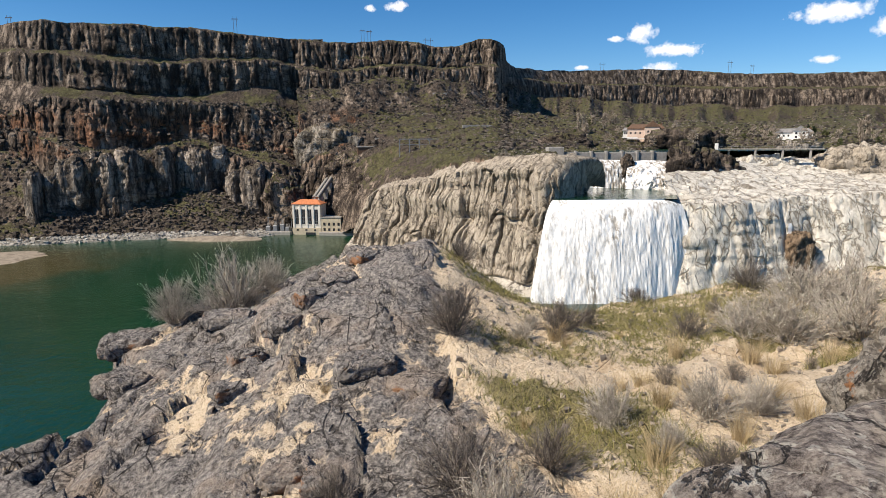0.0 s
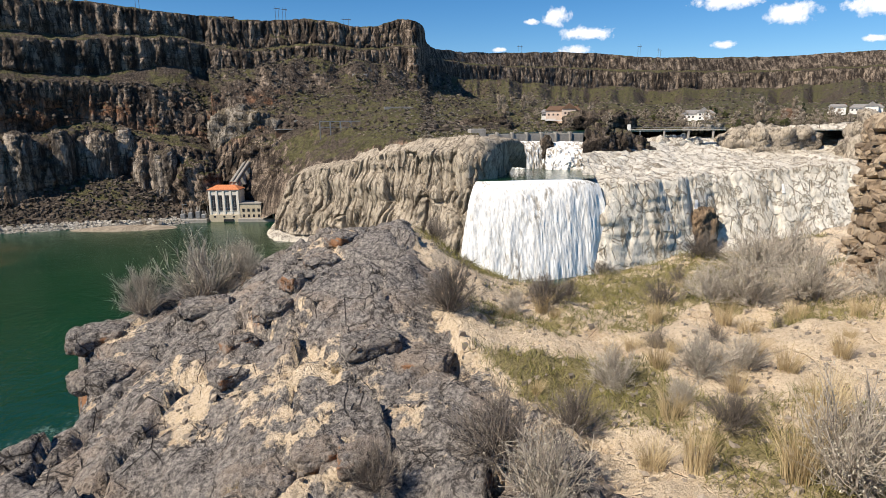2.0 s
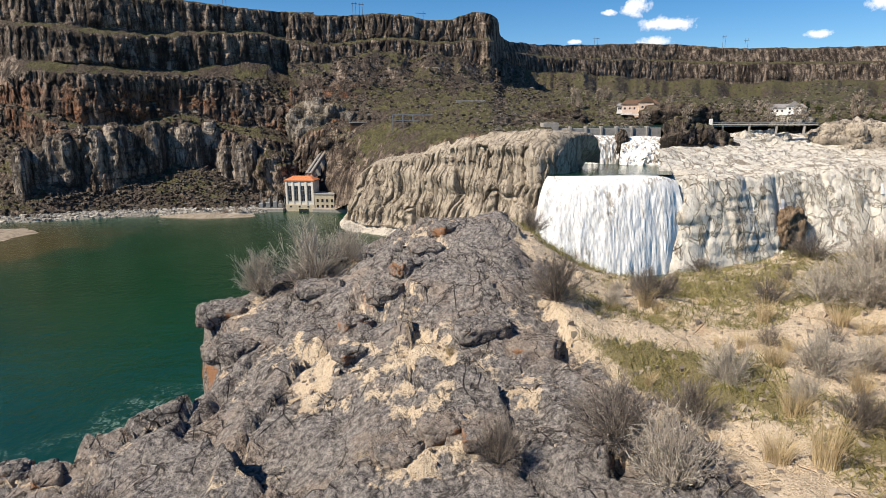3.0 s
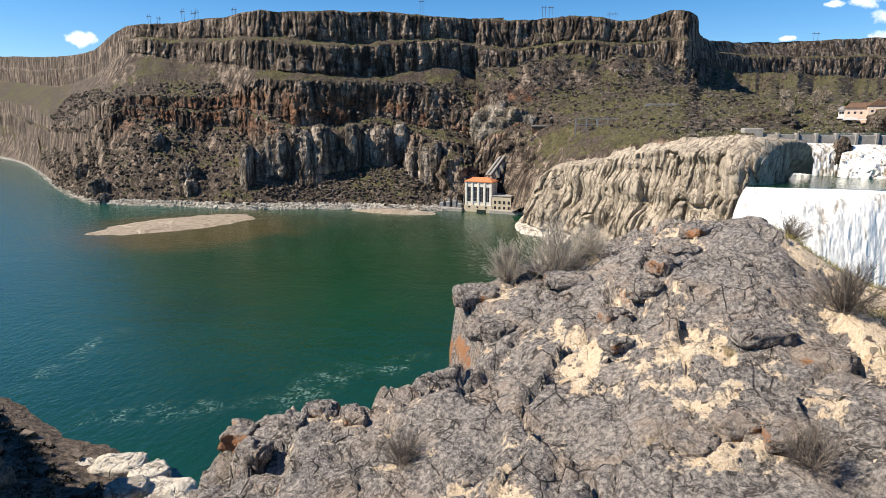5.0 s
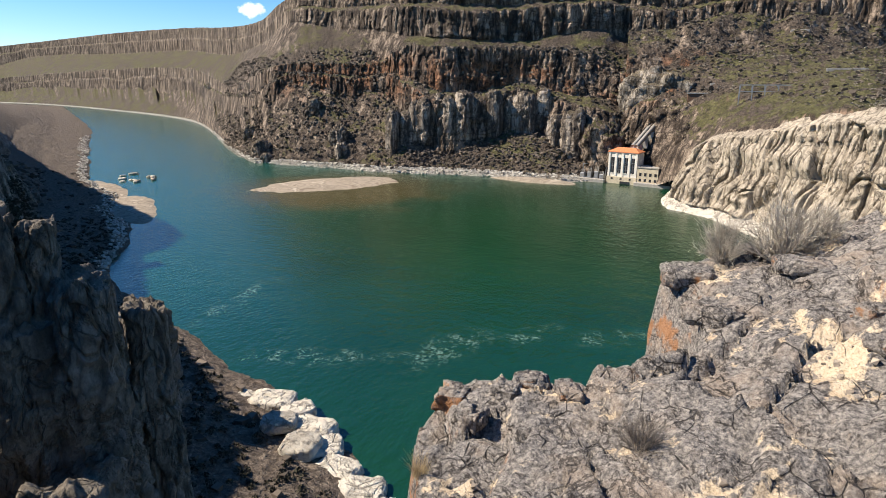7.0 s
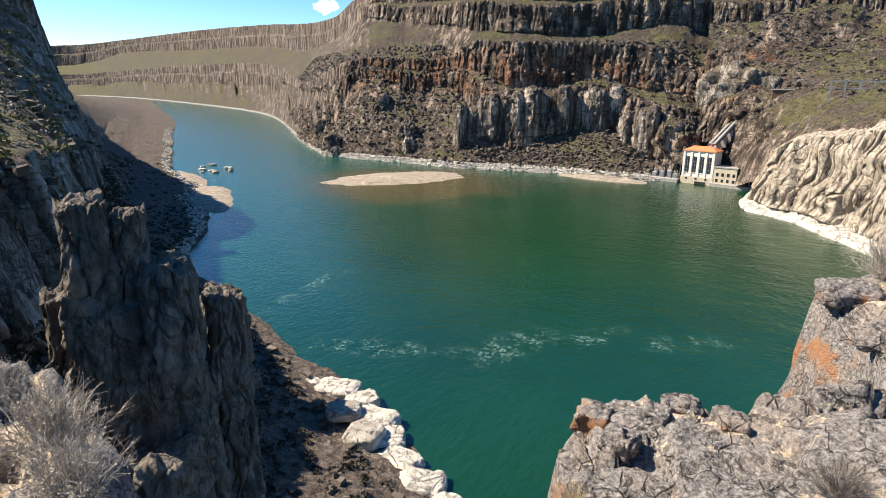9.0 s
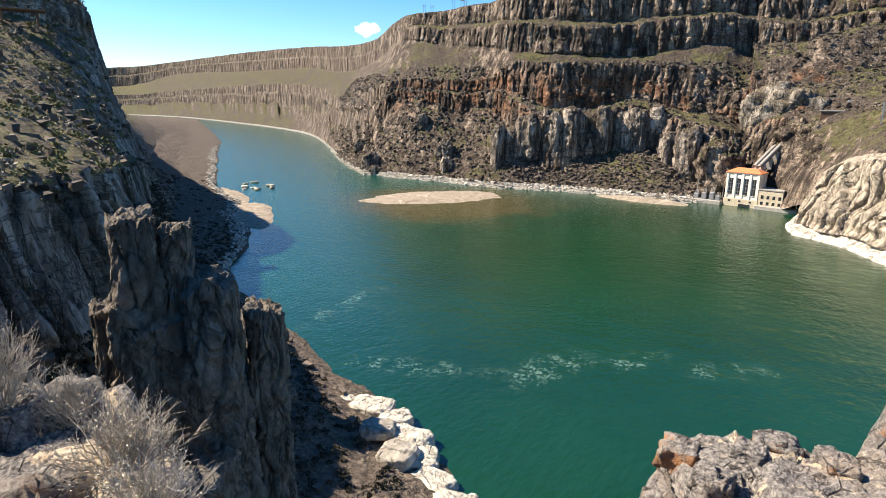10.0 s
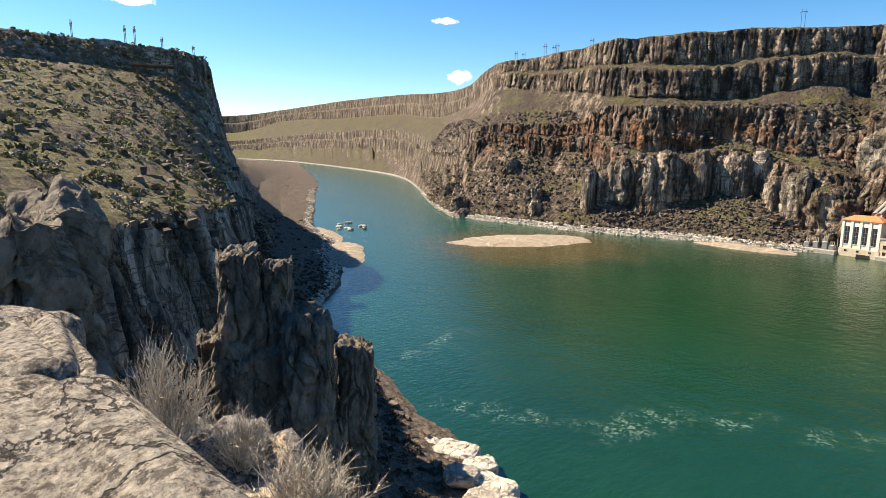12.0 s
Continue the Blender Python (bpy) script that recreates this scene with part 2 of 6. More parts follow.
def near_ground_material(name="lava_and_sand", lift=1.0):
    """Grey lichened lava with warm breaks, pale sand between, thin moss and dry grass."""
    m = Nodes(name)
    a = m.noise(0.75, 7, rough=0.62)
    b = m.noise(0.055, 9, rough=0.75)
    lichen = m.noise(0.16, 8, rough=0.7)
    rock = m.ramp(b, [(0.38, (0.062, 0.057, 0.055)), (0.49, (0.205, 0.187, 0.174)), (0.62, (0.42, 0.38, 0.335))])
    rock = m.mix(m.math("MULTIPLY", m.step(a, 0.50, 0.64), 0.45), rock, (0.38, 0.295, 0.225))
    grain = m.noise(0.018, 5, rough=0.8)
    rock = m.mix(m.math("MULTIPLY", m.step(grain, 0.44, 0.34), 0.5), rock, (0.05, 0.047, 0.048))
    rock = m.mix(m.math("MULTIPLY", m.step(grain, 0.58, 0.68), 0.45), rock, (0.50, 0.47, 0.43))
    rock = m.mix(m.math("MULTIPLY", m.step(lichen, 0.58, 0.70), 0.4), rock, (0.44, 0.42, 0.39))
    rock = m.mix(m.math("MULTIPLY", m.step(lichen, 0.40, 0.28), 0.5), rock, (0.07, 0.066, 0.064))
    vein = m.math("ABSOLUTE", m.math("SUBTRACT", m.noise(0.85, 7, rough=0.6, distort=0.6), 0.5))
    rock = m.mix(m.math("MULTIPLY", m.step(vein, 0.014, 0.002), 0.8), rock, (0.035, 0.03, 0.028))
    split = m.math("MULTIPLY", m.step(m.cells(0.30, "DISTANCE_TO_EDGE", (1, 0.7, 1)), 0.035, 0.008), m.step(m.noise(0.5, 5), 0.48, 0.58))
    rock = m.mix(m.math("MULTIPLY", split, 0.8), rock, (0.04, 0.035, 0.032))
    if lift > 1:
        rock = m.mix(0.38, rock, (0.60, 0.55, 0.47))
    rust = m.math("MULTIPLY", m.step(m.noise(0.6, 5), 0.52, 0.62), m.step(m.axis(2, "Normal"), 0.75, 0.30))
    rock = m.mix(m.math("MULTIPLY", rust, 0.85), rock, (0.36, 0.17, 0.075))
    sand = m.ramp(m.noise(0.05, 9, rough=0.75), [(0.30, (0.48, 0.365, 0.24)), (0.50, (0.66, 0.535, 0.385)), (0.70, (0.75, 0.64, 0.49))])
    sand = m.mix(m.math("MULTIPLY", m.step(m.noise(0.5, 8, rough=0.75), 0.52, 0.64), 0.4), sand, (0.36, 0.23, 0.12))
    sand = m.mix(m.math("MULTIPLY", m.step(m.noise(0.025, 4, rough=0.8), 0.44, 0.34), 0.6), sand, (0.22, 0.155, 0.10))
    moss = m.ramp(m.noise(0.045, 8, rough=0.8), [(0.32, (0.06, 0.048, 0.020)), (0.5, (0.17, 0.15, 0.05)), (0.68, (0.34, 0.28, 0.14))])
    edge = m.math("ADD", m.attr("sand"), m.math("MULTIPLY", m.math("SUBTRACT", m.noise(0.22, 8, rough=0.7), 0.5), 1.6))
    col = m.mix(m.step(edge, 0.42, 0.58), rock, sand)
    g = m.math("ADD", m.attr("moss"), m.math("MULTIPLY", m.math("SUBTRACT", m.noise(0.3, 8, rough=0.72), 0.5), 1.8))
    col = m.mix(m.math("MULTIPLY", m.step(g, 0.42, 0.66), 0.85), col, moss)
    pits = m.cells(0.045)
    h = m.math("ADD", m.math("MULTIPLY", m.noise(0.30, 9, rough=0.78), 1.0), m.math("MULTIPLY", m.step(pits, 0.05, 0.5), 0.14))
    h = m.math("SUBTRACT", h, m.math("MULTIPLY", split, 0.3))
    return m.finish(col, 0.93, h, 0.10, 0.2)


NEAR = near_ground_material()
PALE_NEAR = near_ground_material("pale_lichened_lava", 1.6)


def slab_material(name, dark, mid, light, chip):
    """Pitted lava with pale chips, grey lichen and a few orange lichen patches."""
    m = Nodes(name)
    grit = m.noise(0.022, 7, rough=0.8)
    chips = m.noise(0.032, 4, (1, 0.8, 1), 0.7)
    col = m.ramp(grit, [(0.38, dark), (0.48, mid), (0.59, light)])
    col = m.mix(m.math("MULTIPLY", m.step(m.noise(0.35, 6, rough=0.7), 0.48, 0.60), 0.5), col, light)
    col = m.mix(m.math("MULTIPLY", m.step(chips, 0.54, 0.59), 0.85), col, chip)
    vein = m.math("ABSOLUTE", m.math("SUBTRACT", m.noise(0.55, 7, rough=0.62, distort=0.5), 0.5))
    crack = m.step(vein, 0.012, 0.003)
    col = m.mix(m.math("MULTIPLY", crack, 0.85), col, (0.03, 0.025, 0.022))
    orange = m.math("MULTIPLY", m.step(m.noise(0.13, 6, rough=0.7), 0.60, 0.66), m.step(m.noise(0.6, 3), 0.46, 0.56))
    col = m.mix(m.math("MULTIPLY", orange, 0.85), col, (0.50, 0.22, 0.085))
    h = m.math("ADD", m.noise(0.10, 9, rough=0.75), m.math("MULTIPLY", m.cells(0.03), 0.35))
    h = m.math("SUBTRACT", h, m.math("MULTIPLY", crack, 0.4))
    return m.finish(col, 0.93, h, 0.09, 0.2)


SLAB = slab_material("dark_pitted_lava", (0.06, 0.048, 0.042), (0.30, 0.25, 0.215), (0.60, 0.52, 0.44), (0.72, 0.67, 0.58))
PALE_SLAB = slab_material("pale_pitted_lava", (0.10, 0.084, 0.070), (0.36, 0.315, 0.26), (0.58, 0.52, 0.44), (0.13, 0.11, 0.092))


def water_material():
    """Deep green river water, ruffled by wind, browner over the shoals by the sand bar."""
    m = Nodes("river_water")
    y, x = m.axis(1), m.axis(0)
    d = m.put("ShaderNodeVectorMath")
    d.operation = "DISTANCE"
    mp = m.put("ShaderNodeMapping")
    mp.inputs["Location"].default_value = (290, -352, 0)
    mp.inputs["Scale"].default_value = (1, 1, 0)
    m.link(m.pos.outputs["Position"], mp.inputs["Vector"])
    m.link(mp.outputs[0], d.inputs[0])
    shoal = m.math("ADD", d.outputs["Value"], m.math("MULTIPLY", m.math("SUBTRACT", m.noise(35, 4), 0.5), 90))
    col = m.ramp(m.noise(90, 4), [(0.35, (0.0032, 0.029, 0.0105)), (0.65, (0.0060, 0.041, 0.0155))])
    # bluer downstream: sky reflected at grazing angles, put into the base colour
    col = m.mix(m.step(x, -150, -420), col, (0.009, 0.060, 0.044))
    col = m.mix(m.math("MULTIPLY", m.step(shoal, 105, 45), 0.8), col, (0.075, 0.058, 0.022))
    for cx, cy, turn, a, b in ((-167, 143, 103, 38, 8), (-80, 143, 76, 26, 11), (-62, 165, 66, 20, 8), (-112, 118, 30, 36, 8), (-38, 176, 40, 22, 8)):
        mp = m.put("ShaderNodeMapping")
        mp.vector_type = "TEXTURE"
        mp.inputs["Location"].default_value = (cx, cy, 0)
        mp.inputs["Rotation"].default_value = (0, 0, radians(turn))
        mp.inputs["Scale"].default_value = (a, b, 1)
        m.link(m.pos.outputs["Position"], mp.inputs["Vector"])
        ln = m.put("ShaderNodeVectorMath")
        ln.operation = "LENGTH"
        m.link(mp.outputs[0], ln.inputs[0])
        zone = m.step(ln.outputs["Value"], 1.0, 0.1)
        froth = m.math("MULTIPLY", m.math("MULTIPLY", m.step(m.noise(1.5, 8, rough=0.75, distort=1.0), 0.48, 0.62), m.step(m.noise(12, 5, distort=1.5), 0.42, 0.6)), zone)
        col = m.mix(m.math("MULTIPLY", froth, 0.55), col, (0.26, 0.38, 0.32))
    ripples = m.math("ADD", m.noise(2.2, 4, (1, 0.5, 1)), m.math("MULTIPLY", m.noise(11, 3, (0.6, 1, 1)), 1.2))
    return m.finish(col, 0.16, ripples, 0.34, 0.5)


WATER = water_material()


def foam_material(name="white_water", bare=0.31):
    """White water in falling streaks, thin enough in places to show the brown rock behind."""
    m = Nodes(name)
    s = m.noise(1.7, 8, (1, 1, 0.035), 0.66, 0.35)
    t = m.noise(0.7, 8, (1, 1, 0.30), 0.75)
    wide = m.noise(11, 5, (1, 1, 0.06), 0.6, 0.4)
    col = m.ramp(s, [(0.32, (0.48, 0.455, 0.41)), (0.42, (0.76, 0.74, 0.70)), (0.56, (0.93, 0.92, 0.89))])
    col = m.mix(m.math("MULTIPLY", m.step(t, 0.50, 0.38), 0.35), col, (0.46, 0.44, 0.40))
    thin = m.math("MULTIPLY", m.step(wide, bare + 0.14, bare), m.step(s, 0.60, 0.42))
    col = m.mix(m.math("MULTIPLY", thin, 0.85), col, (0.21, 0.17, 0.12))
    h = m.math("ADD", s, m.math("MULTIPLY", t, 0.7))
    return m.finish(col, 0.6, h, 0.08, 0.3)


FOAM = foam_material()
THIN_FOAM = foam_material("thin_white_water", 0.47)


def plain(name, color, rough=0.7, size=0.5, vary=0.25, metal=0.0):
    m = Nodes(name)
    dark = tuple(c * (1 - vary) for c in color)
    lite = tuple(min(1.0, c * (1 + vary * 0.6)) for c in color)
    col = m.ramp(m.noise(size, 7, rough=0.68), [(0.34, dark), (0.66, lite)])
    m.bsdf.inputs["Metallic"].default_value = metal
    return m.finish(col, rough, m.noise(size * 0.5, 6), 0.02, 0.3)


# ---- noise on arrays ----


def hashed(i, j, k, seed):
    h = (i.astype(np.int64) * 374761393 + j.astype(np.int64) * 668265263 + k.astype(np.int64) * 2147483647 + seed * 974634777) & 0xFFFFFFFF
    h = ((h ^ (h >> 13)) * 1274126177) & 0xFFFFFFFF
    h = ((h ^ (h >> 16)) * 2246822519) & 0xFFFFFFFF
    return ((h ^ (h >> 15)) & 0xFFFFFF) / float(0xFFFFFF)


def vnoise(p, size, seed=0):
    """Smooth value noise in -1..1 at points p (N, 3); size may be one number or three."""
    q = p / np.asarray(size, float)
    f = np.floor(q)
    w = q - f
    w = w * w * (3 - 2 * w)
    i, j, k = f[:, 0], f[:, 1], f[:, 2]
    total = 0
    for a in (0, 1):
        wa = w[:, 0] if a else 1 - w[:, 0]
        for b in (0, 1):
            wb = w[:, 1] if b else 1 - w[:, 1]
            for c in (0, 1):
                wc = w[:, 2] if c else 1 - w[:, 2]
                total = total + wa * wb * wc * hashed(i + a, j + b, k + c, seed)
    return total * 2 - 1


def fbm(p, size, octaves=4, seed=0, gain=0.5):
    s, amp, size = 0, 1.0, np.asarray(size, float)
    for o in range(octaves):
        s = s + amp * vnoise(p, size, seed + o * 17)
        amp *= gain
        size = size * 0.49
    return s


def cellular(p, size, seed=0, full=False):
    """Nearest and second distance, a random number of the nearest cell and, if full, the way to its centre."""
    q = p / np.asarray(size, float)
    f = np.floor(q)
    d1 = np.full(len(q), 9.0)
    d2 = np.full(len(q), 9.0)
    tag = np.zeros(len(q))
    off = np.zeros((len(q), 3))
    for a in (-1, 0, 1):
        for b in (-1, 0, 1):
            for c in (-1, 0, 1):
                i, j, k = f[:, 0] + a, f[:, 1] + b, f[:, 2] + c
                dx = i + hashed(i, j, k, seed) - q[:, 0]
                dy = j + hashed(i, j, k, seed + 1) - q[:, 1]
                dz = k + hashed(i, j, k, seed + 2) - q[:, 2]
                d = np.sqrt(dx * dx + dy * dy + dz * dz)
                near = d < d1
                d2 = np.where(near, d1, np.minimum(d2, d))
                tag = np.where(near, hashed(i, j, k, seed + 3), tag)
                if full:
                    off = np.where(near[:, None], np.stack([dx, dy, dz], 1), off)
                d1 = np.where(near, d, d1)
    return (d1, d2, tag, off) if full else (d1, d2, tag)


def ramped(x, a, b):
    t = np.clip((x - a) / (b - a), 0, 1)
    return t * t * (3 - 2 * t)


# ---- mesh helpers ----


def grid_mesh(name, pts, nu, nv, material, smooth=True, keep=None):
    """A mesh from a grid of points, rows along v."""
    me = bpy.data.meshes.new(name)
    i = np.arange(nu * nv).reshape(nu, nv)
    quads = np.stack([i[:-1, :-1], i[1:, :-1], i[1:, 1:], i[:-1, 1:]], -1).reshape(-1, 4)
    if keep is not None:
        quads = quads[keep.reshape(nu, nv)[:-1, :-1].reshape(-1)]
    n = len(quads)
    me.vertices.add(nu * nv)
    me.vertices.foreach_set("co", np.asarray(pts, np.float32).reshape(-1))
    me.loops.add(n * 4)
    me.loops.foreach_set("vertex_index", quads.astype(np.int32).reshape(-1))
    me.polygons.add(n)
    me.polygons.foreach_set("loop_start", np.arange(0, n * 4, 4, dtype=np.int32))
    me.polygons.foreach_set("use_smooth", np.full(n, smooth))
    me.materials.append(material)
    me.update(calc_edges=True)
    me.validate()
    return new(name, me)


def along(rail, t):
    """Points at parameters t (0 to n-1) on a smooth curve through the rail's points."""
    r = np.asarray(rail, float)
    r = np.vstack([2 * r[0] - r[1], r, 2 * r[-1] - r[-2]])
    i = np.clip(t.astype(int), 0, len(r) - 4)
    w = (t - i)[:, None]
    p0, p1, p2, p3 = r[i], r[i + 1], r[i + 2], r[i + 3]
    return 0.5 * (2 * p1 + (p2 - p0) * w + (2 * p0 - 5 * p1 + 4 * p2 - p3) * w ** 2 + (3 * p1 - p0 - 3 * p2 + p3) * w ** 3)


def spread(rail, nu, angular=False):
    """Parameters that step evenly along a rail, or evenly as seen from the overlook."""
    t = np.linspace(0, len(rail) - 1, 900)
    p = along(rail, t)[:, :2]
    d = np.linalg.norm(np.diff(p, axis=0), axis=1)
    if angular:
        d = d / np.linalg.norm(p[1:], axis=1)
    s = np.concatenate([[0], np.cumsum(d)])
    return np.interp(np.linspace(0, s[-1], nu), s, t)


def sheet(name, rails, rows, nu, material, columns=(7.0, 2.4), buttress=(30.0, 6.0), ledge=(9.0, 1.2), lumps=(3.0, 0.8), seed=0, face=1.0, waves=(), tall=0.12, angular=False, groove=0.20):
    """A rock face swept between rails from its foot to its top: columns and buttresses on the steep parts, lumps on the slopes."""
    t = spread(rails[len(rails) // 2], nu, angular)
    curves = [along(r, t) for r in rails]
    strips = []
    for k, n in enumerate(rows):
        w = np.linspace(0, 1, n, endpoint=(k == len(rows) - 1))[None, :, None]
        strips.append(curves[k][:, None, :] * (1 - w) + curves[k + 1][:, None, :] * w)
    g = np.concatenate(strips, axis=1)
    nv = g.shape[1]
    s = np.concatenate([[0], np.cumsum(np.linalg.norm(np.diff(curves[len(rails) // 2][:, :2], axis=0), axis=1))])
    line = np.stack([s, np.zeros(nu), np.zeros(nu)], 1)
    for j, (lo, hi, amp) in enumerate(waves):
        v = np.linspace(0, 1, nv)
        band = ramped(v, lo, lo + 0.12) * (1 - ramped(v, hi - 0.12, hi))
        g[:, :, 2] += (fbm(line, 75, 4, seed + 60 + j) * amp)[:, None] * band[None]
    out = curves[0][:, :2] - curves[-1][:, :2]
    out /= np.linalg.norm(out, axis=1)[:, None]
    dv = np.gradient(g, axis=1)
    slope = np.abs(dv[:, :, 2]) / (np.linalg.norm(dv[:, :, :2], axis=2) + 1e-6)
    steep = ramped(slope, 1.05, 2.1)
    calm = np.clip(4.5 / np.linalg.norm(dv, axis=2), 0.03, 1).reshape(-1) ** 1.5
    for _ in range(3):
        steep[:, 1:-1] = (steep[:, :-2] + steep[:, 1:-1] + steep[:, 2:]) / 3
    p = g.reshape(-1, 3)
    st = steep.reshape(-1)
    r = np.linalg.norm(p[:, :2], axis=1)
    near = 600 / np.maximum(r, 600)
    inward = (600 + (np.maximum(r, 600) - 600) * 0.4) / np.maximum(r, 600)
    true, p = p, p * np.stack([inward, inward, near], 1)
    warp = p + np.stack([fbm(p, 14, 2, seed + 5), fbm(p, 14, 2, seed + 6), fbm(p, 14, 2, seed + 7)], 1) * 1.5
    d1, d2, tag = cellular(warp * (1, 1, tall), columns[0], seed)
    col = (tag - 0.5) * 1.2 + ramped(d2 - d1, 0.0, groove) * 0.8 - d1 * 0.2
    e1, e2, etag = cellular(warp * (1, 1, tall * 2.5), columns[0] * 0.42, seed + 9)
    col2 = (etag - 0.5) + ramped(e2 - e1, 0.0, 0.18) * 0.7
    but = fbm(p * (1, 1, 0.35), buttress[0], 3, seed + 3)
    led = vnoise(p * (0.12, 0.12, 1.0), ledge[0], seed + 21) + 0.6 * vnoise(p * (0.2, 0.2, 1.0), ledge[0] * 0.4, seed + 22)
    push = st * (col * columns[1] + col2 * columns[1] * 0.42 + but * buttress[1] + led * ledge[1]) * face
    push = push + (1 - st) * but * buttress[1] * 0.6
    rise = (1 - st) * (fbm(p, lumps[0] * 4, 5, seed + 30, 0.6) * lumps[1] + np.abs(vnoise(p, lumps[0], seed + 31)) * lumps[1] * 0.6)
    rise = (rise + st * vnoise(p, columns[0], seed + 40) * columns[1] * 0.4) * calm
    push = push * np.maximum(calm, 0.25)
    p = true.copy()
    p[:, :2] += np.repeat(out, nv, axis=0) * push[:, None]
    p[:, 2] += rise
    return grid_mesh(name, p, nu, nv, material)

# ---- large structure ----


def lerp_rail(a, b, f, z):
    fs = f if isinstance(f, list) else [f] * len(z)
    return [(p[0] + (q[0] - p[0]) * k, p[1] + (q[1] - p[1]) * k, h) for p, q, k, h in zip(a, b, fs, z)]


def bearing_rail(az, dist, high):
    """A rail given by bearing, distance and height over the river."""
    return [(3.5 + d * math.sin(radians(a)), 0.9 + d * math.cos(radians(a)), h) for a, d, h in zip(az, dist, high)]


def level(dist, el):
    """Heights of points at elevations (degrees) from the overlook."""
    return [76.2 + d * math.tan(radians(e)) for d, e in zip(dist, el)]


def between(a, b, f):
    return [x + (y - x) * f for x, y in zip(a, b)]


def build_north_wall():
    """The far bank: shore, talus fans, buttresses, rusty band, bench and two-tiered rim, from the far bend to the powerhouse."""
    az = [-73, -67, -62.8, -57.7, -52.4, -49, -46.1, -43.8, -39.3, -36, -33.5, -30.1, -25.5, -21.9, -19.3, -16.2, -14, -11]
    shore = [3700, 3300, 2800, 2025, 1420, 720, 628, 600, 567, 547, 535, 526, 517, 508, 501, 503, 510, 520]
    talus = [3950, 3560, 3080, 2300, 1640, 900, 712, 690, 645, 625, 588, 553, 562, 568, 555, 535, 535, 545]
    low = [3980, 3590, 3110, 2330, 1668, 1010, 740, 700, 655, 635, 606, 590, 590, 592, 592, 590, 585, 580]
    foot = [4325, 4012, 3550, 2752, 1984, 1370, 1000, 790, 705, 665, 622, 608, 606, 608, 616, 622, 630, 640]
    rim = [4350, 4040, 3580, 2780, 2010, 1400, 1030, 818, 728, 688, 644, 634, 630, 632, 638, 644, 652, 662]
    z_talus = level(talus, [-0.5, -0.48, -0.32, -0.31, -0.6, -2.26, -1.6, 0.3, -0.2, -0.4, -3.4, -6.0, -4.4, -3.6, -4.9, -6.6, -6.5, -6])
    z_low = level(low, [0.2, 0.3, 0.7, 1.2, 1.3, 0.03, 1.2, 1.94, 2.0, 2.06, 3.33, 3.38, 3.42, 3.34, 3.04, 2.68, 1.4, 0.5])
    z_foot = level(foot, [0.9, 1.02, 2.08, 2.4, 2.8, 2.52, 3.51, 5.2, 4.9, 4.8, 4.4, 4.2, 4.0, 4.0, 4.56, 4.86, 4.2, 3.7])
    z_rim = level(rim, [2.3, 2.51, 3.09, 3.93, 4.55, 4.74, 5.32, 7.13, 8.0, 8.52, 9.17, 9.29, 9.4, 9.44, 9.26, 9.05, 8.93, 8.97])
    n = len(az)
    rails = [
        bearing_rail(az, [d - 14 for d in shore], [-4] * n), bearing_rail(az, [d + 4 for d in shore], [2.6] * n), bearing_rail(az, [d + 8 for d in shore], [3.0] * n),
        bearing_rail(az, talus, z_talus), bearing_rail(az, between(talus, low, 0.28), between(z_talus, z_low, 0.48)), bearing_rail(az, between(talus, low, 0.72), between(z_talus, z_low, 0.58)),
        bearing_rail(az, low, z_low), bearing_rail(az, foot, z_foot), bearing_rail(az, between(foot, rim, 0.25), between(z_foot, z_rim, 0.50)), bearing_rail(az, between(foot, rim, 0.70), between(z_foot, z_rim, 0.57)),
        bearing_rail(az, rim, z_rim), bearing_rail(az, [d + 40 for d in rim], [h + 1 for h in z_rim]), bearing_rail(az, [d + 600 for d in rim], [h + 5 for h in z_rim]),
    ]
    ob = sheet("cliff_north", rails, (4, 4, 46, 34, 5, 34, 34, 28, 6, 26, 4, 4), 1400, BASALT, (6.5, 2.6), (46, 7), (9, 1.6), (4, 1.5), 1, waves=((0.08, 0.40, 7), (0.30, 0.60, 5), (0.7, 0.9, 4)), angular=True)
    return tagged(ob, "dark brown basalt canyon wall above the river with talus", "cliff", kind="structure")


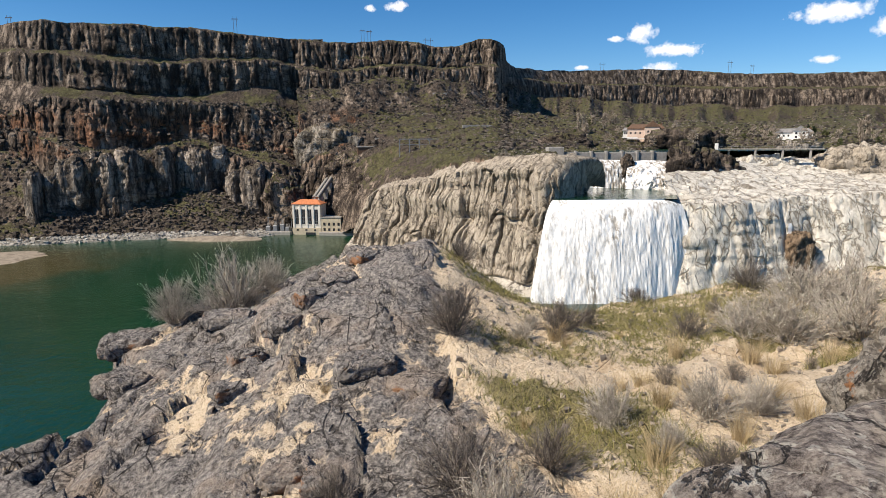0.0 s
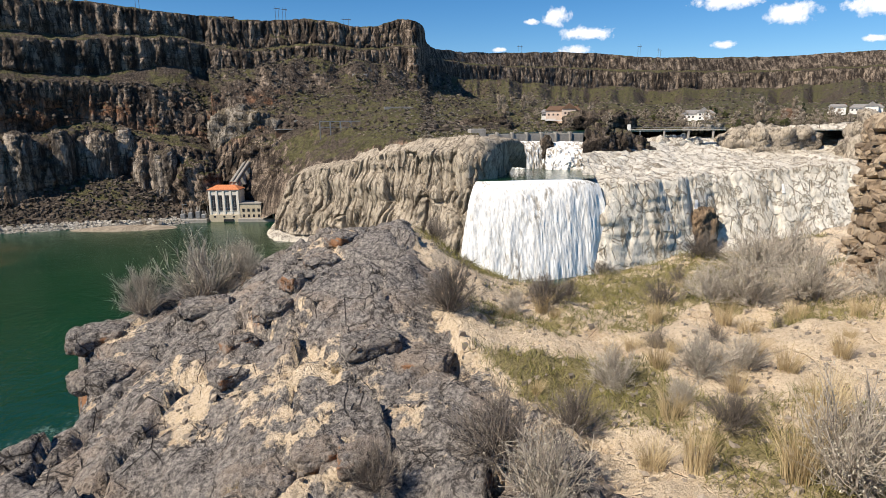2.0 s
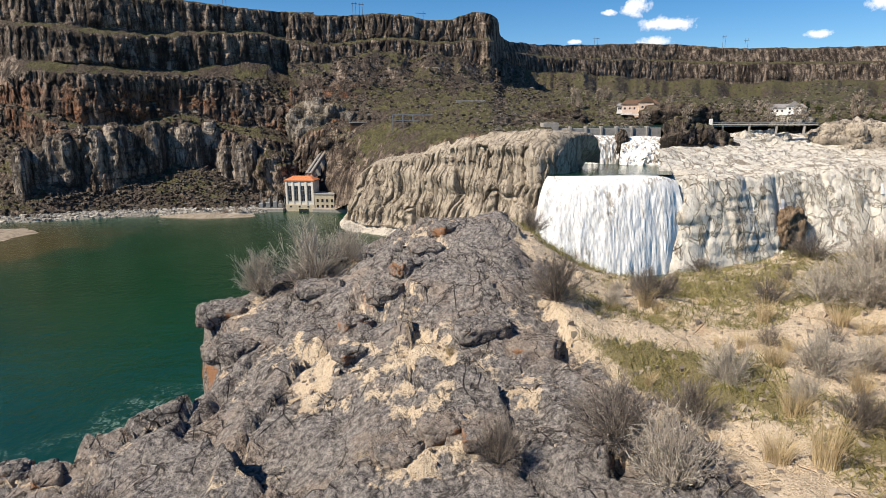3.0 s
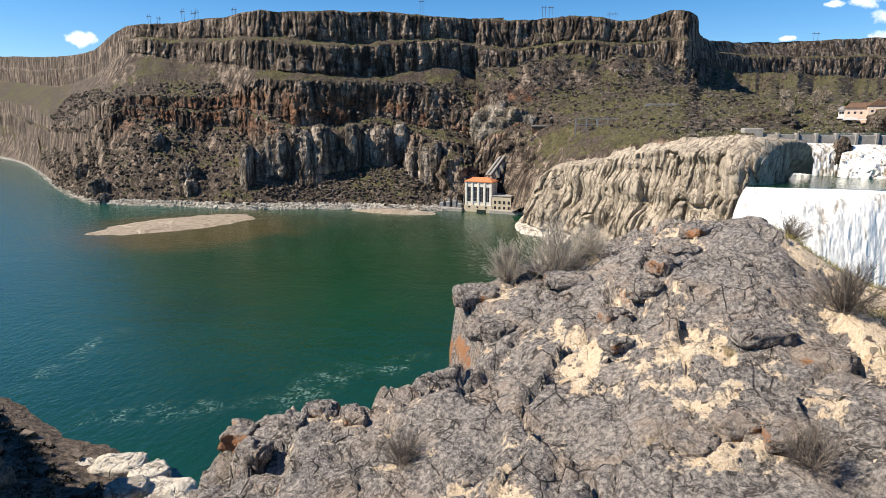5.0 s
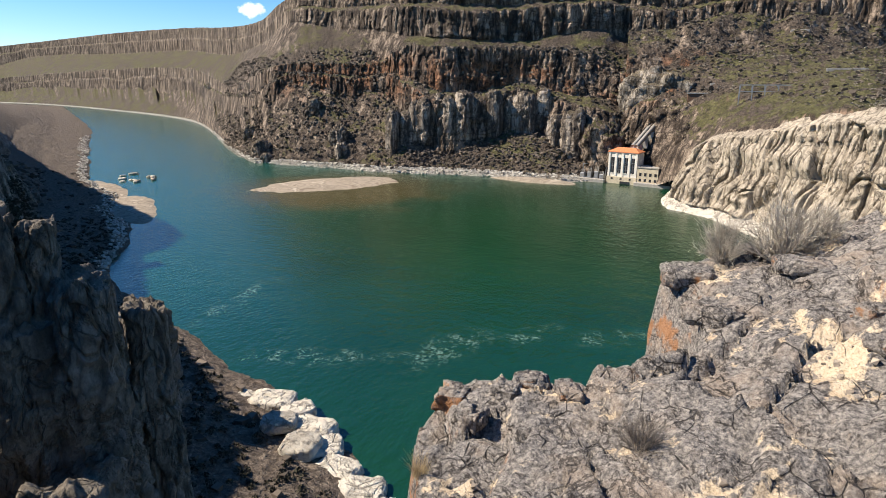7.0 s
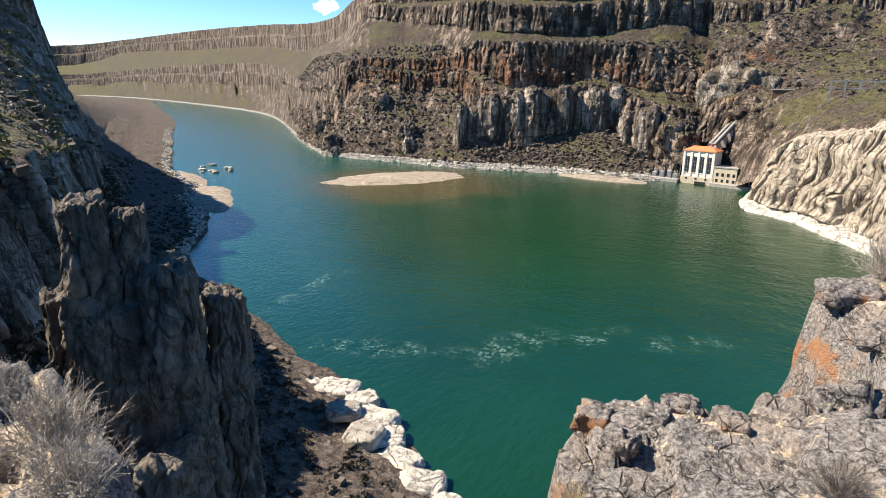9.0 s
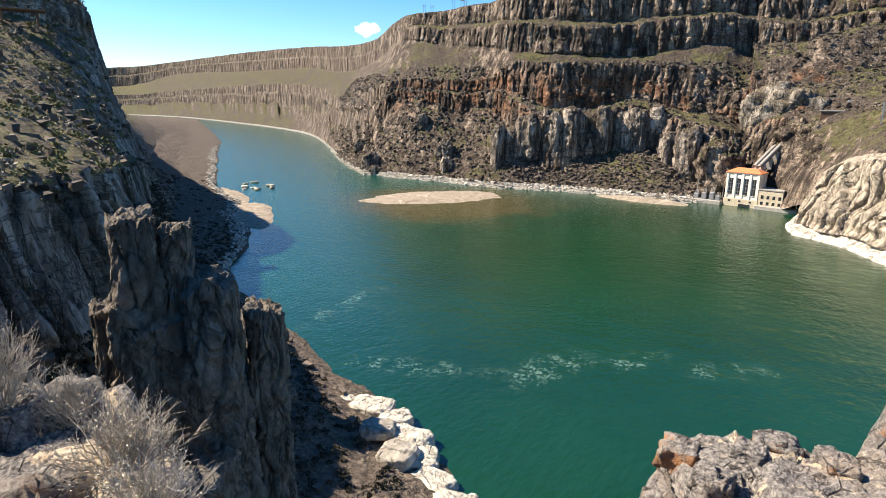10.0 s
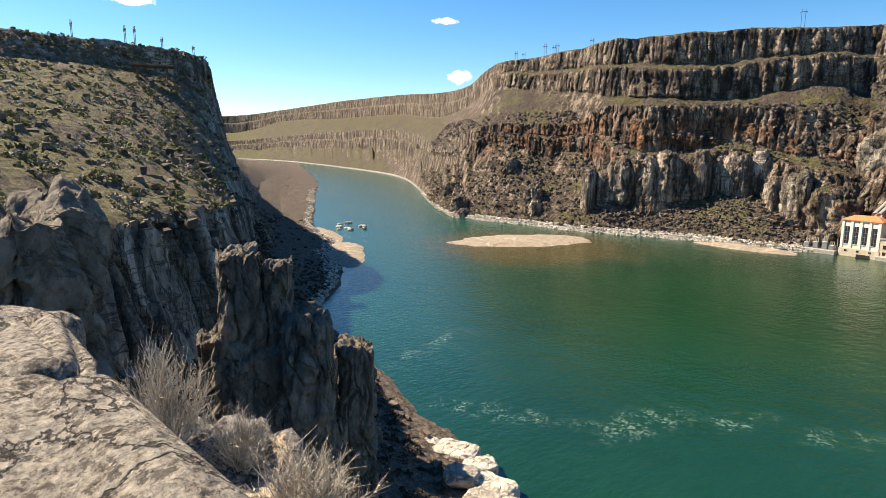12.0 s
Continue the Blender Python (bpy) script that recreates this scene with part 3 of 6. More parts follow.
def build_bench():
    """The slope behind the falls: bench, talus mounds and rim, turning away into the far upstream rim."""
    az = [-13.5, -9.6, -4.4, 0.3, 3.4, 5.5, 6.5, 11.2, 20, 25.4, 35.8, 50]
    inner = [520, 487, 414, 370, 350, 342, 345, 387, 518, 535, 540, 650]
    z_inner = [8, 24, 48, 60, 66, 66, 66, 67, 68.5, 68.5, 68.5, 68.5]
    bench = [545, 535, 560, 570, 580, 590, 610, 600, 640, 680, 700, 900]
    talus = [585, 585, 598, 610, 620, 630, 720, 780, 860, 900, 960, 1150]
    foot = [625, 628, 635, 645, 655, 665, 840, 960, 1090, 1150, 1280, 1500]
    rim = [650, 655, 662, 672, 678, 688, 880, 1000, 1130, 1190, 1330, 1560]
    z_bench = level(bench, [-2.2, -0.3, 2.0, 2.2, 2.2, 2.1, 1.9, 1.2, 1.0, 0.9, 0.8, 0.8])
    z_talus = level(talus, [1.6, 2.6, 3.6, 3.7, 3.7, 3.6, 3.5, 2.6, 2.0, 1.9, 1.6, 1.6])
    z_foot = level(foot, [3.8, 3.6, 4.6, 4.35, 4.33, 4.3, 4.8, 3.9, 3.2, 3.0, 2.6, 2.6])
    z_rim = level(rim, [8.95, 8.8, 9.0, 8.4, 9.07, 8.6, 6.66, 6.2, 6.0, 5.41, 5.0, 4.9])
    rails = [
        bearing_rail(az, [d - 8 for d in inner], [-6, 4] + [h - 14 for h in z_inner[2:]]), bearing_rail(az, [d + 4 for d in inner], z_inner), bearing_rail(az, between(inner, bench, 0.45), between(z_inner, z_bench, 0.30)), bearing_rail(az, bench, z_bench), bearing_rail(az, talus, z_talus),
        bearing_rail(az, foot, z_foot), bearing_rail(az, between(foot, rim, 0.25), between(z_foot, z_rim, 0.48)), bearing_rail(az, between(foot, rim, 0.65), between(z_foot, z_rim, 0.54)),
        bearing_rail(az, rim, z_rim), bearing_rail(az, [d + 40 for d in rim], [h + 1 for h in z_rim]), bearing_rail(az, [d + 600 for d in rim], [h + 5 for h in z_rim]),
    ]
    ob = sheet("cliff_bench", rails, (3, 36, 30, 34, 34, 22, 5, 24, 4, 4), 1250, BASALT, (6.5, 2.4), (42, 6), (9, 1.5), (5, 2.2), 50, waves=((0.42, 0.74, 14), (0.5, 0.76, 9)), angular=True)
    return tagged(ob, "brown talus slope under a dark basalt rim", "hillside", kind="structure")


def build_falls_cliff():
    """The fluted tan cliff between the powerhouse and the falls."""
    foot = [(-66, 462), (-60, 436), (-50, 412), (-26, 388), (4, 351), (28, 322), (50, 296), (66, 300), (80, 330)]
    top = [18, 32, 45, 52, 62, 67, 68, 60, 50]
    back = [(-58, 490), (-42, 460), (-28, 440), (-2, 415), (26, 380), (50, 352), (80, 322), (90, 330), (95, 345)]
    n = len(top)
    rails = [lerp_rail(foot, back, -0.42, [-4] * n), lerp_rail(foot, back, -0.32, [1.6] * n), lerp_rail(foot, back, -0.02, [3.4] * n), lerp_rail(foot, back, 0.30, [h * 0.93 for h in top]), lerp_rail(foot, back, 0.45, top), lerp_rail(foot, back, 1.15, [h - 1 for h in top])]
    ob = sheet("cliff_falls", rails, (4, 6, 110, 12, 10), 640, TAN_ROCK, (12.0, 4.2), (30, 5.0), (10, 2.4), (3, 1.0), 90, tall=0.055, groove=0.08)
    return tagged(ob, "fluted tan lava cliff beside the waterfall", "cliff", kind="structure")


def build_pale_shelf():
    """The bleached rock shelf beside the main fall, stepping up to the upper river."""
    foot = [(112, 292), (130, 288), (165, 296), (205, 305), (260, 300), (330, 300), (420, 300)]
    back = [(128, 335), (168, 366), (200, 395), (262, 425), (330, 440), (420, 440), (520, 440)]
    lip = [44, 45, 46, 47, 49, 52, 54]
    n = len(lip)
    rails = [lerp_rail(foot, back, -0.1, [-3] * n), lerp_rail(foot, back, 0.10, lip), lerp_rail(foot, back, 0.45, [h + 4 for h in lip]), lerp_rail(foot, back, 0.85, [56, 58, 60, 63, 70, 73, 74]), lerp_rail(foot, back, 1.1, [57, 60, 63, 64, 66, 68, 70])]
    ob = sheet("rock_shelf", rails, (66, 40, 44, 10), 520, PALE_ROCK, (20, 1.5), (36, 4.5), (7, 1.5), (6, 1.6), 120, tall=0.10)
    return tagged(ob, "bleached cream lava shelf beside the waterfall", "rock shelf", kind="structure")


def build_south_wall():
    """The near bank downstream: shaded grey cliffs, a scrubby slope and a rim."""
    shore = [(30, 58), (-40, 66), (-88, 88), (-138, 104), (-232, 132), (-300, 185), (-420, 250), (-505, 282), (-780, 442), (-1160, 662), (-2230, 1200)]
    foot = [(6, -14), (-56, -13), (-105, 25), (-146, 65), (-216, 95), (-321, 148), (-440, 215), (-520, 255), (-800, 405), (-1180, 620), (-2250, 1165)]
    edge = [(0, -25), (-62, -22), (-112, 16), (-152, 56), (-218, 86), (-326, 140), (-450, 190), (-530, 235), (-815, 380), (-1195, 590), (-2280, 1120)]
    rimf = [(-150, -220), (-300, -120), (-340, -20), (-365, 60), (-372, 105), (-390, 144), (-478, 173), (-570, 200), (-870, 285), (-1300, 430), (-2500, 900)]
    z_edge = [66, 68, 63, 61, 57, 44, 30, 22, 20, 20, 7]
    z_rim = [118, 126, 130, 130, 130, 129, 128, 130, 120, 90, 40]
    n = len(shore)
    hgt = lambda r, z: [(p[0], p[1], q) for p, q in zip(r, z)]
    rails = [
        lerp_rail(shore, foot, -0.3, [-5] * n), hgt(shore, [1] * n), hgt(foot, [16, 18, 16, 14, 12, 10, 9, 9, 10, 9, 3]), hgt(edge, z_edge),
        lerp_rail(edge, rimf, 0.45, [a * 0.5 + b * 0.5 - 8 for a, b in zip(z_edge, z_rim)]), lerp_rail(edge, rimf, 0.93, [h - 15 for h in z_rim]), lerp_rail(edge, rimf, 1.0, z_rim), lerp_rail(edge, rimf, 1.15, [h + 1 for h in z_rim]), lerp_rail(edge, rimf, 3.0, [h + 4 for h in z_rim]),
    ]
    ob = sheet("cliff_south", rails, (3, 24, 90, 50, 36, 20, 4, 4), 1100, SHADE_ROCK, (11, 3.6), (26, 3.5), (14, 0.8), (3.0, 1.0), 160, tall=0.05, angular=True, groove=0.10)
    return tagged(ob, "shaded grey lava cliff under a scrubby slope", "cliff", kind="structure")


NORTH = build_north_wall()
BENCH = build_bench()
build_falls_cliff()
SHELF = build_pale_shelf()
SOUTH = build_south_wall()


def slab_plane(name, corners, material, label, category):
    me = bpy.data.meshes.new(name)
    me.from_pydata(corners, [], [tuple(range(len(corners)))])
    me.materials.append(material)
    me.update()
    return tagged(new(name, me), label, category, kind="structure")


slab_plane("water_river", [(-4000, -400, 0), (1500, -400, 0), (1500, 2500, 0), (-4000, 2500, 0)], WATER, "deep green river pool ruffled by wind", "river")
slab_plane("water_upper_river", [(78, 389, 68.3), (146, 389, 68.3), (260, 410, 68.3), (420, 300, 68.3), (1600, 300, 68.3), (1600, 560, 68.3), (420, 480, 68.3), (100, 520, 68.3)], WATER, "calm river above the falls", "river")
slab_plane("water_pool", [(57, 290.6, 47.25), (119, 292.8, 47.25), (150, 375, 47.25), (80, 378, 47.25)], WATER, "greenish pool between the upper and lower falls", "river")


def build_fall(name, crest, base, drop_rows, nu, bulge, seed, label, material=FOAM):
    """A falling sheet of white water from a crest line to a base line."""
    t = spread(crest, nu)
    a, b = along(crest, t), along(base, t)
    w = np.linspace(0, 1, drop_rows)
    h = np.clip(w / 0.04, 0, 1)
    g = np.empty((nu, drop_rows, 3))
    s = np.power(w, 0.55)
    g[:, :, :2] = a[:, None, :2] * (1 - s[None, :, None]) + b[:, None, :2] * s[None, :, None]
    g[:, :, 2] = a[:, None, 2] * (1 - w)[None] + b[:, None, 2] * w[None]
    p = g.reshape(-1, 3)
    out = np.repeat((b - a)[:, :2] / np.linalg.norm((b - a)[:, :2], axis=1)[:, None], drop_rows, axis=0)
    push = fbm(p * (1, 1, 0.10), 6, 4, seed, 0.6) * bulge + fbm(p * (1, 1, 0.3), 1.6, 3, seed + 4, 0.6) * bulge * 0.14
    p[:, :2] += out * (push * np.tile(ramped(w, 0, 0.2), nu))[:, None]
    return tagged(grid_mesh(name, p, nu, drop_rows, material), label, "waterfall", kind="structure")


build_fall("water_main_fall", [(57, 290, 47.2), (74, 289, 47.3), (95, 290, 47.3), (112, 291, 46.8), (121, 293, 44.5)], [(44, 272, -0.5), (66, 270, -0.5), (92, 272, -0.5), (112, 278, -0.5), (126, 284, -0.5)], 130, 320, 0.7, 5, "wide white waterfall plunging into the green pool")
build_fall("water_upper_fall_west", [(92, 372, 64), (101, 371, 64), (113, 371, 63.8)], [(88, 362, 47), (100, 361, 47), (115, 363, 47)], 60, 110, 1.2, 7, "small white upper waterfall over a ledge", THIN_FOAM)
build_fall("water_upper_fall_east", [(119, 374, 62.5), (131, 373, 63.5), (146, 372, 62.5)], [(110, 350, 47.5), (128, 347, 47), (148, 350, 46.5)], 60, 110, 2.4, 9, "small white cascade sliding over sloping rock", THIN_FOAM)



def build_trickle(x, y, z, w, h, label):
    """A thin cascade that clings to the face of the shelf."""
    cols, rows = 14, 30
    pts = []
    for i in range(cols):
        for j in range(rows):
            f = j / (rows - 1)
            px = x + (i / (cols - 1) - 0.5) * w * (1 + 0.5 * f)
            pz = z - f * h
            hit, p, _, _ = SHELF.ray_cast(Vector((px - 20, y - 60, pz + 2)), Vector((0.32, 0.947, -0.03)))
            pts.append((p.x, p.y - 0.7, pz) if hit else (px, y, pz))
    return tagged(grid_mesh("water_trickle", np.array(pts), cols, rows, FOAM), label, "waterfall", kind="structure")


build_trickle(180, 298, 33, 1.8, 7, "thin white cascade in a notch of the pale shelf")
build_trickle(236, 305, 40, 1.5, 5, "thin white cascade on the pale shelf")

# ---- near ground ----
EDGE = [(-30, -12), (-16, -5), (-9.4, -0.4), (-8.8, 1.2), (-7.2, 1.6), (-5.8, 1.6), (-4.8, 1.0), (-4.0, 0.3), (-3.2, 0.5), (-2.5, 1.5), (-2.1, 2.8), (-3.1, 4.2), (-3.7, 5.3), (-3.9, 6.3), (-2.8, 6.7), (-1.6, 6.9), (-0.85, 7.5), (-1.0, 8.7), (-1.75, 9.9), (-1.1, 10.8), (-0.1, 11.8), (1.2, 12.6), (2.6, 12.4), (4.2, 11.6), (5.4, 11.0), (7, 11.4), (9, 11.6), (12, 12), (30, 16)]


def top_height(x, y):
    """Height of the near ground before its rock relief."""
    z = 73.15 + 0.19 * np.minimum(x - 1, 2.2) + 0.09 * (y - 6)
    z = z + 0.65 * np.exp(-((x - 2.4) ** 2 / 5.0 + (y - 9.8) ** 2 / 7.0))
    z = z + 0.25 * np.exp(-((x + 1.2) ** 2 + (y - 9.8) ** 2) / 2.0)
    r = ramped(x, 3.2, 6)
    z = z * (1 - r) + r * (73.68 - 0.11 * np.maximum(y - 8.3, 0) + 0.13 * np.maximum(x - 6.3, 0))
    z = z + ramped(3.6 - y, 0, 2.5) * 1.1
    left = ramped(-x, 3.2, 5.2) * ramped(3.4 - y, 0, 1.2)
    return z * (1 - left) + left * 73.45


def outside(x, y):
    """Distance outside the cliff edge, negative on top."""
    e = np.asarray(EDGE, float)
    best = np.full(x.shape, 1e9)
    sign = np.zeros(x.shape)
    for (ax, ay), (bx, by) in zip(e[:-1], e[1:]):
        dx, dy = bx - ax, by - ay
        t = np.clip(((x - ax) * dx + (y - ay) * dy) / (dx * dx + dy * dy), 0, 1)
        d = np.hypot(x - ax - t * dx, y - ay - t * dy)
        side = dx * (y - ay) - dy * (x - ax)
        nearer = d < best - 1e-9
        sign = np.where(nearer, np.sign(side), sign)
        best = np.where(nearer, d, best)
    return best * sign


def near_masks(x, y, p):
    """Sand and moss shares of the near ground."""
    right = ramped(x + 0.25 * (y - 8) + 0.5 * vnoise(p, 1.3, 301), 3.3, 4.3)
    gully = np.exp(-((x - 0.35 - 0.22 * (y - 6.2)) ** 2 / 0.12 + (y - 6.3) ** 2 / 1.6))
    sand = np.clip(right * 0.95 + gully * 0.35 + 0.17 + 0.36 * fbm(p, 0.9, 5, 305, 0.65), 0, 1)
    moss = right * (0.42 + 0.5 * fbm(p, 1.6, 4, 311)) + 0.5 * right * np.exp(-((y - 7.2) ** 2) / 0.5 - ((x - 4.2) ** 2) / 1.5)
    path = np.exp(-((y - (7.6 + 0.10 * (x - 5)) - 0.3 * np.sin(x * 0.8)) ** 2) / 0.12) * right
    moss = np.clip(moss - path, 0, 1)
    return sand, moss, right


def ground_surface(x, y):
    """Height, edge distance, and sand and moss shares of the near ground."""
    p = np.stack([x, y, np.zeros_like(x)], 1)
    sand, moss, right = near_masks(x, y, p)
    d = outside(x, y) + 0.13 * fbm(p, 1.1, 4, 320)
    rock = 1 - ramped(sand, 0.45, 0.8)
    w = p + np.stack([fbm(p, 1.5, 3, 331), fbm(p, 1.5, 3, 332), p[:, 2]], 1) * 0.35
    c1, c2, tag, co = cellular(w * (1, 0.75, 1), 1.15, 340, True)
    k1, k2, ktag, ko = cellular(w, 0.38, 345, True)
    q1, q2, qtag, qo = cellular(w, 0.15, 348, True)
    tilt = lambda o, h, n: o[:, 0] * np.cos(h * 97) * n + o[:, 1] * np.sin(h * 97) * n
    relief = (tag - 0.5) * 0.15 + tilt(co, tag, 0.20) + ramped(c2 - c1, 0, 0.06) * 0.11
    relief = relief + (ktag - 0.5) * 0.05 + tilt(ko, ktag, 0.075) + ramped(k2 - k1, 0, 0.06) * 0.04 + (qtag - 0.5) * 0.022 + tilt(qo, qtag, 0.035)
    sand = np.clip(sand + (1 - ramped(c2 - c1, 0.0, 0.16)) * 0.12 * (fbm(p, 1.3, 2, 380) > -0.1), 0, 1)
    relief = relief + fbm(p, 1.8, 6, 350, 0.55) * 0.09 - 0.16
    z = top_height(x, y) + relief * rock + (1 - rock) * (fbm(p, 1.1, 6, 360, 0.6) * 0.11 - 0.02)
    over = np.maximum(d, 0)
    z = z - np.minimum(over * 8, 2.4) * (0.9 + 0.2 * ktag) - np.maximum(over - 0.3, 0) * 6.0
    return np.maximum(z, -2), d, sand, moss


def build_ground():
    step = 0.056
    xs, ys = np.arange(-15, 19, step), np.arange(-2.5, 17.5, step)
    X, Y = np.meshgrid(xs, ys, indexing="ij")
    x, y = X.reshape(-1), Y.reshape(-1)
    z, d, sand, moss = ground_surface(x, y)
    sand = sand * (1 - ramped(d, -0.12, 0.06))
    pts = np.stack([x, y, z], 1)
    face = ramped(d, 0.0, 0.5)
    pts[:, 0] += face * 0.3 * fbm(pts, 0.8, 4, 371)
    pts[:, 1] += face * 0.3 * fbm(pts, 0.8, 4, 372)
    ob = grid_mesh("ground", pts, len(xs), len(ys), NEAR, keep=(d < 8))
    for name, v in (("sand", sand), ("moss", moss)):
        a = ob.data.attributes.new(name, "FLOAT", "POINT")
        a.data.foreach_set("value", v.astype(np.float32))
    return tagged(ob, "grey lava outcrop with pale sand, moss and a trodden path", "rocky ground", kind="structure")


build_ground()

# ---- things: makers ----


def part(name, mesh, parent=None, label=""):
    ob = new(name, mesh)
    if parent is not None:
        ob.parent = parent
    if label:
        ob["label"] = label
    return ob


def mesh_of(name, verts, faces, material, smooth=False):
    me = bpy.data.meshes.new(name)
    me.from_pydata([tuple(v) for v in verts], [], faces)
    me.materials.append(material)
    if smooth:
        me.polygons.foreach_set("use_smooth", np.ones(len(me.polygons), bool))
    me.update()
    return me


def box_mesh(name, lo, hi, material, bevel=0.0, taper=1.0):
    bm = bmesh.new()
    bmesh.ops.create_cube(bm, size=1)
    for v in bm.verts:
        k = taper if v.co.z > 0 else 1.0
        v.co = Vector([(lo[i] + hi[i]) / 2 + v.co[i] * (hi[i] - lo[i]) * (k if i < 2 else 1) for i in range(3)])
    if bevel:
        bmesh.ops.bevel(bm, geom=bm.edges[:], offset=bevel, segments=1, affect="EDGES")
    me = bpy.data.meshes.new(name)
    bm.to_mesh(me)
    bm.free()
    me.materials.append(material)
    return me


def rock_points(n_around, n_up, size, seed, square=0.6, cells=0.7, rough=0.16, lean=(0, 0)):
    """Points of a weathered lump of rock, on a closed grid."""
    u = np.linspace(-math.pi, math.pi, n_around)
    v = np.linspace(-math.pi / 2, math.pi / 2, n_up)
    U, V = np.meshgrid(u, v, indexing="ij")
    c = lambda a: np.sign(np.cos(a)) * np.abs(np.cos(a)) ** square
    s = lambda a: np.sign(np.sin(a)) * np.abs(np.sin(a)) ** square
    p = np.stack([c(V) * c(U), c(V) * s(U), s(V)], -1).reshape(-1, 3)
    small = min(size)
    if size[2] > small * 3:
        small = min(size[0], size[1])
    q = p * np.asarray(size) / small + 13.7 * seed
    d1, d2, tag = cellular(q + 0.3 * np.stack([fbm(q, 0.7, 2, 1), fbm(q, 0.7, 2, 2), fbm(q, 0.7, 2, 3)], 1), np.array([cells, cells, cells * (7.0 if size[2] > 3 * small else 1.4)]), 400 + seed)
    k = rough * ((tag - 0.5) * 1.3 + ramped(d2 - d1, 0, 0.25) * 0.6 - 0.3) + rough * 0.8 * fbm(q, 0.5, 5, 410 + seed, 0.55)
    p = p * np.asarray(size) + p * (k * small)[:, None]
    p[:, 0] += lean[0] * p[:, 2]
    p[:, 1] += lean[1] * p[:, 2]
    return p


def rock_thing(name, where, size, material, seed, label, category, turn=0, square=0.6, cells=0.7, rough=0.16, lean=(0, 0), res=(64, 40), kind="", group=""):
    """One rock; where is the centre of its footprint, sunk a little."""
    p = rock_points(*res, size, seed, square, cells, rough, lean)
    ob = grid_mesh(name, p, *res, material)
    ob.matrix_world = pose(where[0], where[1], where[2], 0, 0, turn)
    return tagged(ob, label, category, group, kind)


def twig_mesh(name, paths, radii, material):
    """Thin three-sided tapering twigs; paths (n, k, 3)."""
    paths = np.asarray(paths, float)
    n, k, _ = paths.shape
    ang = np.arange(3) * 2 * math.pi / 3
    d = np.gradient(paths, axis=1)
    d /= np.linalg.norm(d, axis=2)[..., None] + 1e-9
    a = np.cross(d, np.array([0.31, 0.17, 0.93]))
    a /= np.linalg.norm(a, axis=2)[..., None] + 1e-9
    b = np.cross(d, a)
    r = np.asarray(radii).reshape(n, 1, 1, 1) * np.linspace(1, 0.3, k).reshape(1, k, 1, 1)
    ring = paths[:, :, None] + r * (a[:, :, None] * np.cos(ang)[None, None, :, None] + b[:, :, None] * np.sin(ang)[None, None, :, None])
    base = (np.arange(n) * k * 3)[:, None, None] + (np.arange(k - 1) * 3)[None, :, None]
    j = np.arange(3)[None, None]
    quads = np.stack([base + j, base + (j + 1) % 3, base + 3 + (j + 1) % 3, base + 3 + j], -1).reshape(-1, 4)
    return array_mesh(name, ring.reshape(-1, 3), quads, material)


def array_mesh(name, verts, quads, material, smooth=False):
    me = bpy.data.meshes.new(name)
    n, k = quads.shape
    me.vertices.add(len(verts))
    me.vertices.foreach_set("co", np.asarray(verts, np.float32).reshape(-1))
    me.loops.add(n * k)
    me.loops.foreach_set("vertex_index", quads.astype(np.int32).reshape(-1))
    me.polygons.add(n)
    me.polygons.foreach_set("loop_start", np.arange(0, n * k, k, dtype=np.int32))
    me.polygons.foreach_set("use_smooth", np.full(n, smooth))
    me.materials.append(material)
    me.update(calc_edges=True)
    return me


def leaf_quads(rng, centres, size, flat=0.5):
    """Small leaf-like quads with random turns at the centres."""
    n = len(centres)
    a = rng.normal(size=(n, 3))
    a /= np.linalg.norm(a, axis=1)[:, None]
    b = np.cross(a, rng.normal(size=(n, 3)))
    b /= np.linalg.norm(b, axis=1)[:, None]
    s = size * rng.uniform(0.6, 1.4, (n, 1))
    v = np.stack([centres - a * s, centres - b * s * flat, centres + a * s, centres + b * s * flat], 1).reshape(-1, 3)
    return v, np.arange(4 * n).reshape(n, 4)


def fibre_material(name, dark, light):
    m = Nodes(name)
    col = m.ramp(m.island(), [(0.0, dark), (1.0, light)])
    col = m.mix(m.math("MULTIPLY", m.random(), 0.3), col, dark)
    return m.finish(col, 0.85, None, 0.1, 0.2)


SAGE_STEM = fibre_material("grey_sage_stems", (0.24, 0.205, 0.17), (0.60, 0.54, 0.455))
SAGE_LEAF = fibre_material("grey_sage_leaves", (0.34, 0.32, 0.25), (0.64, 0.60, 0.49))
DARK_STEM = fibre_material("dark_bare_twigs", (0.075, 0.06, 0.05), (0.27, 0.235, 0.20))
STRAW = fibre_material("straw_grass", (0.30, 0.22, 0.11), (0.66, 0.54, 0.34))
GREEN_LEAF = fibre_material("scrub_leaves", (0.035, 0.042, 0.015), (0.13, 0.14, 0.05))
PINE_LEAF = fibre_material("conifer_needles", (0.012, 0.022, 0.010), (0.05, 0.07, 0.03))
BARE_CROWN = fibre_material("bare_branches", (0.20, 0.16, 0.12), (0.48, 0.41, 0.33))
BARK = plain("bark", (0.14, 0.10, 0.075), 0.9, 0.2, 0.4)


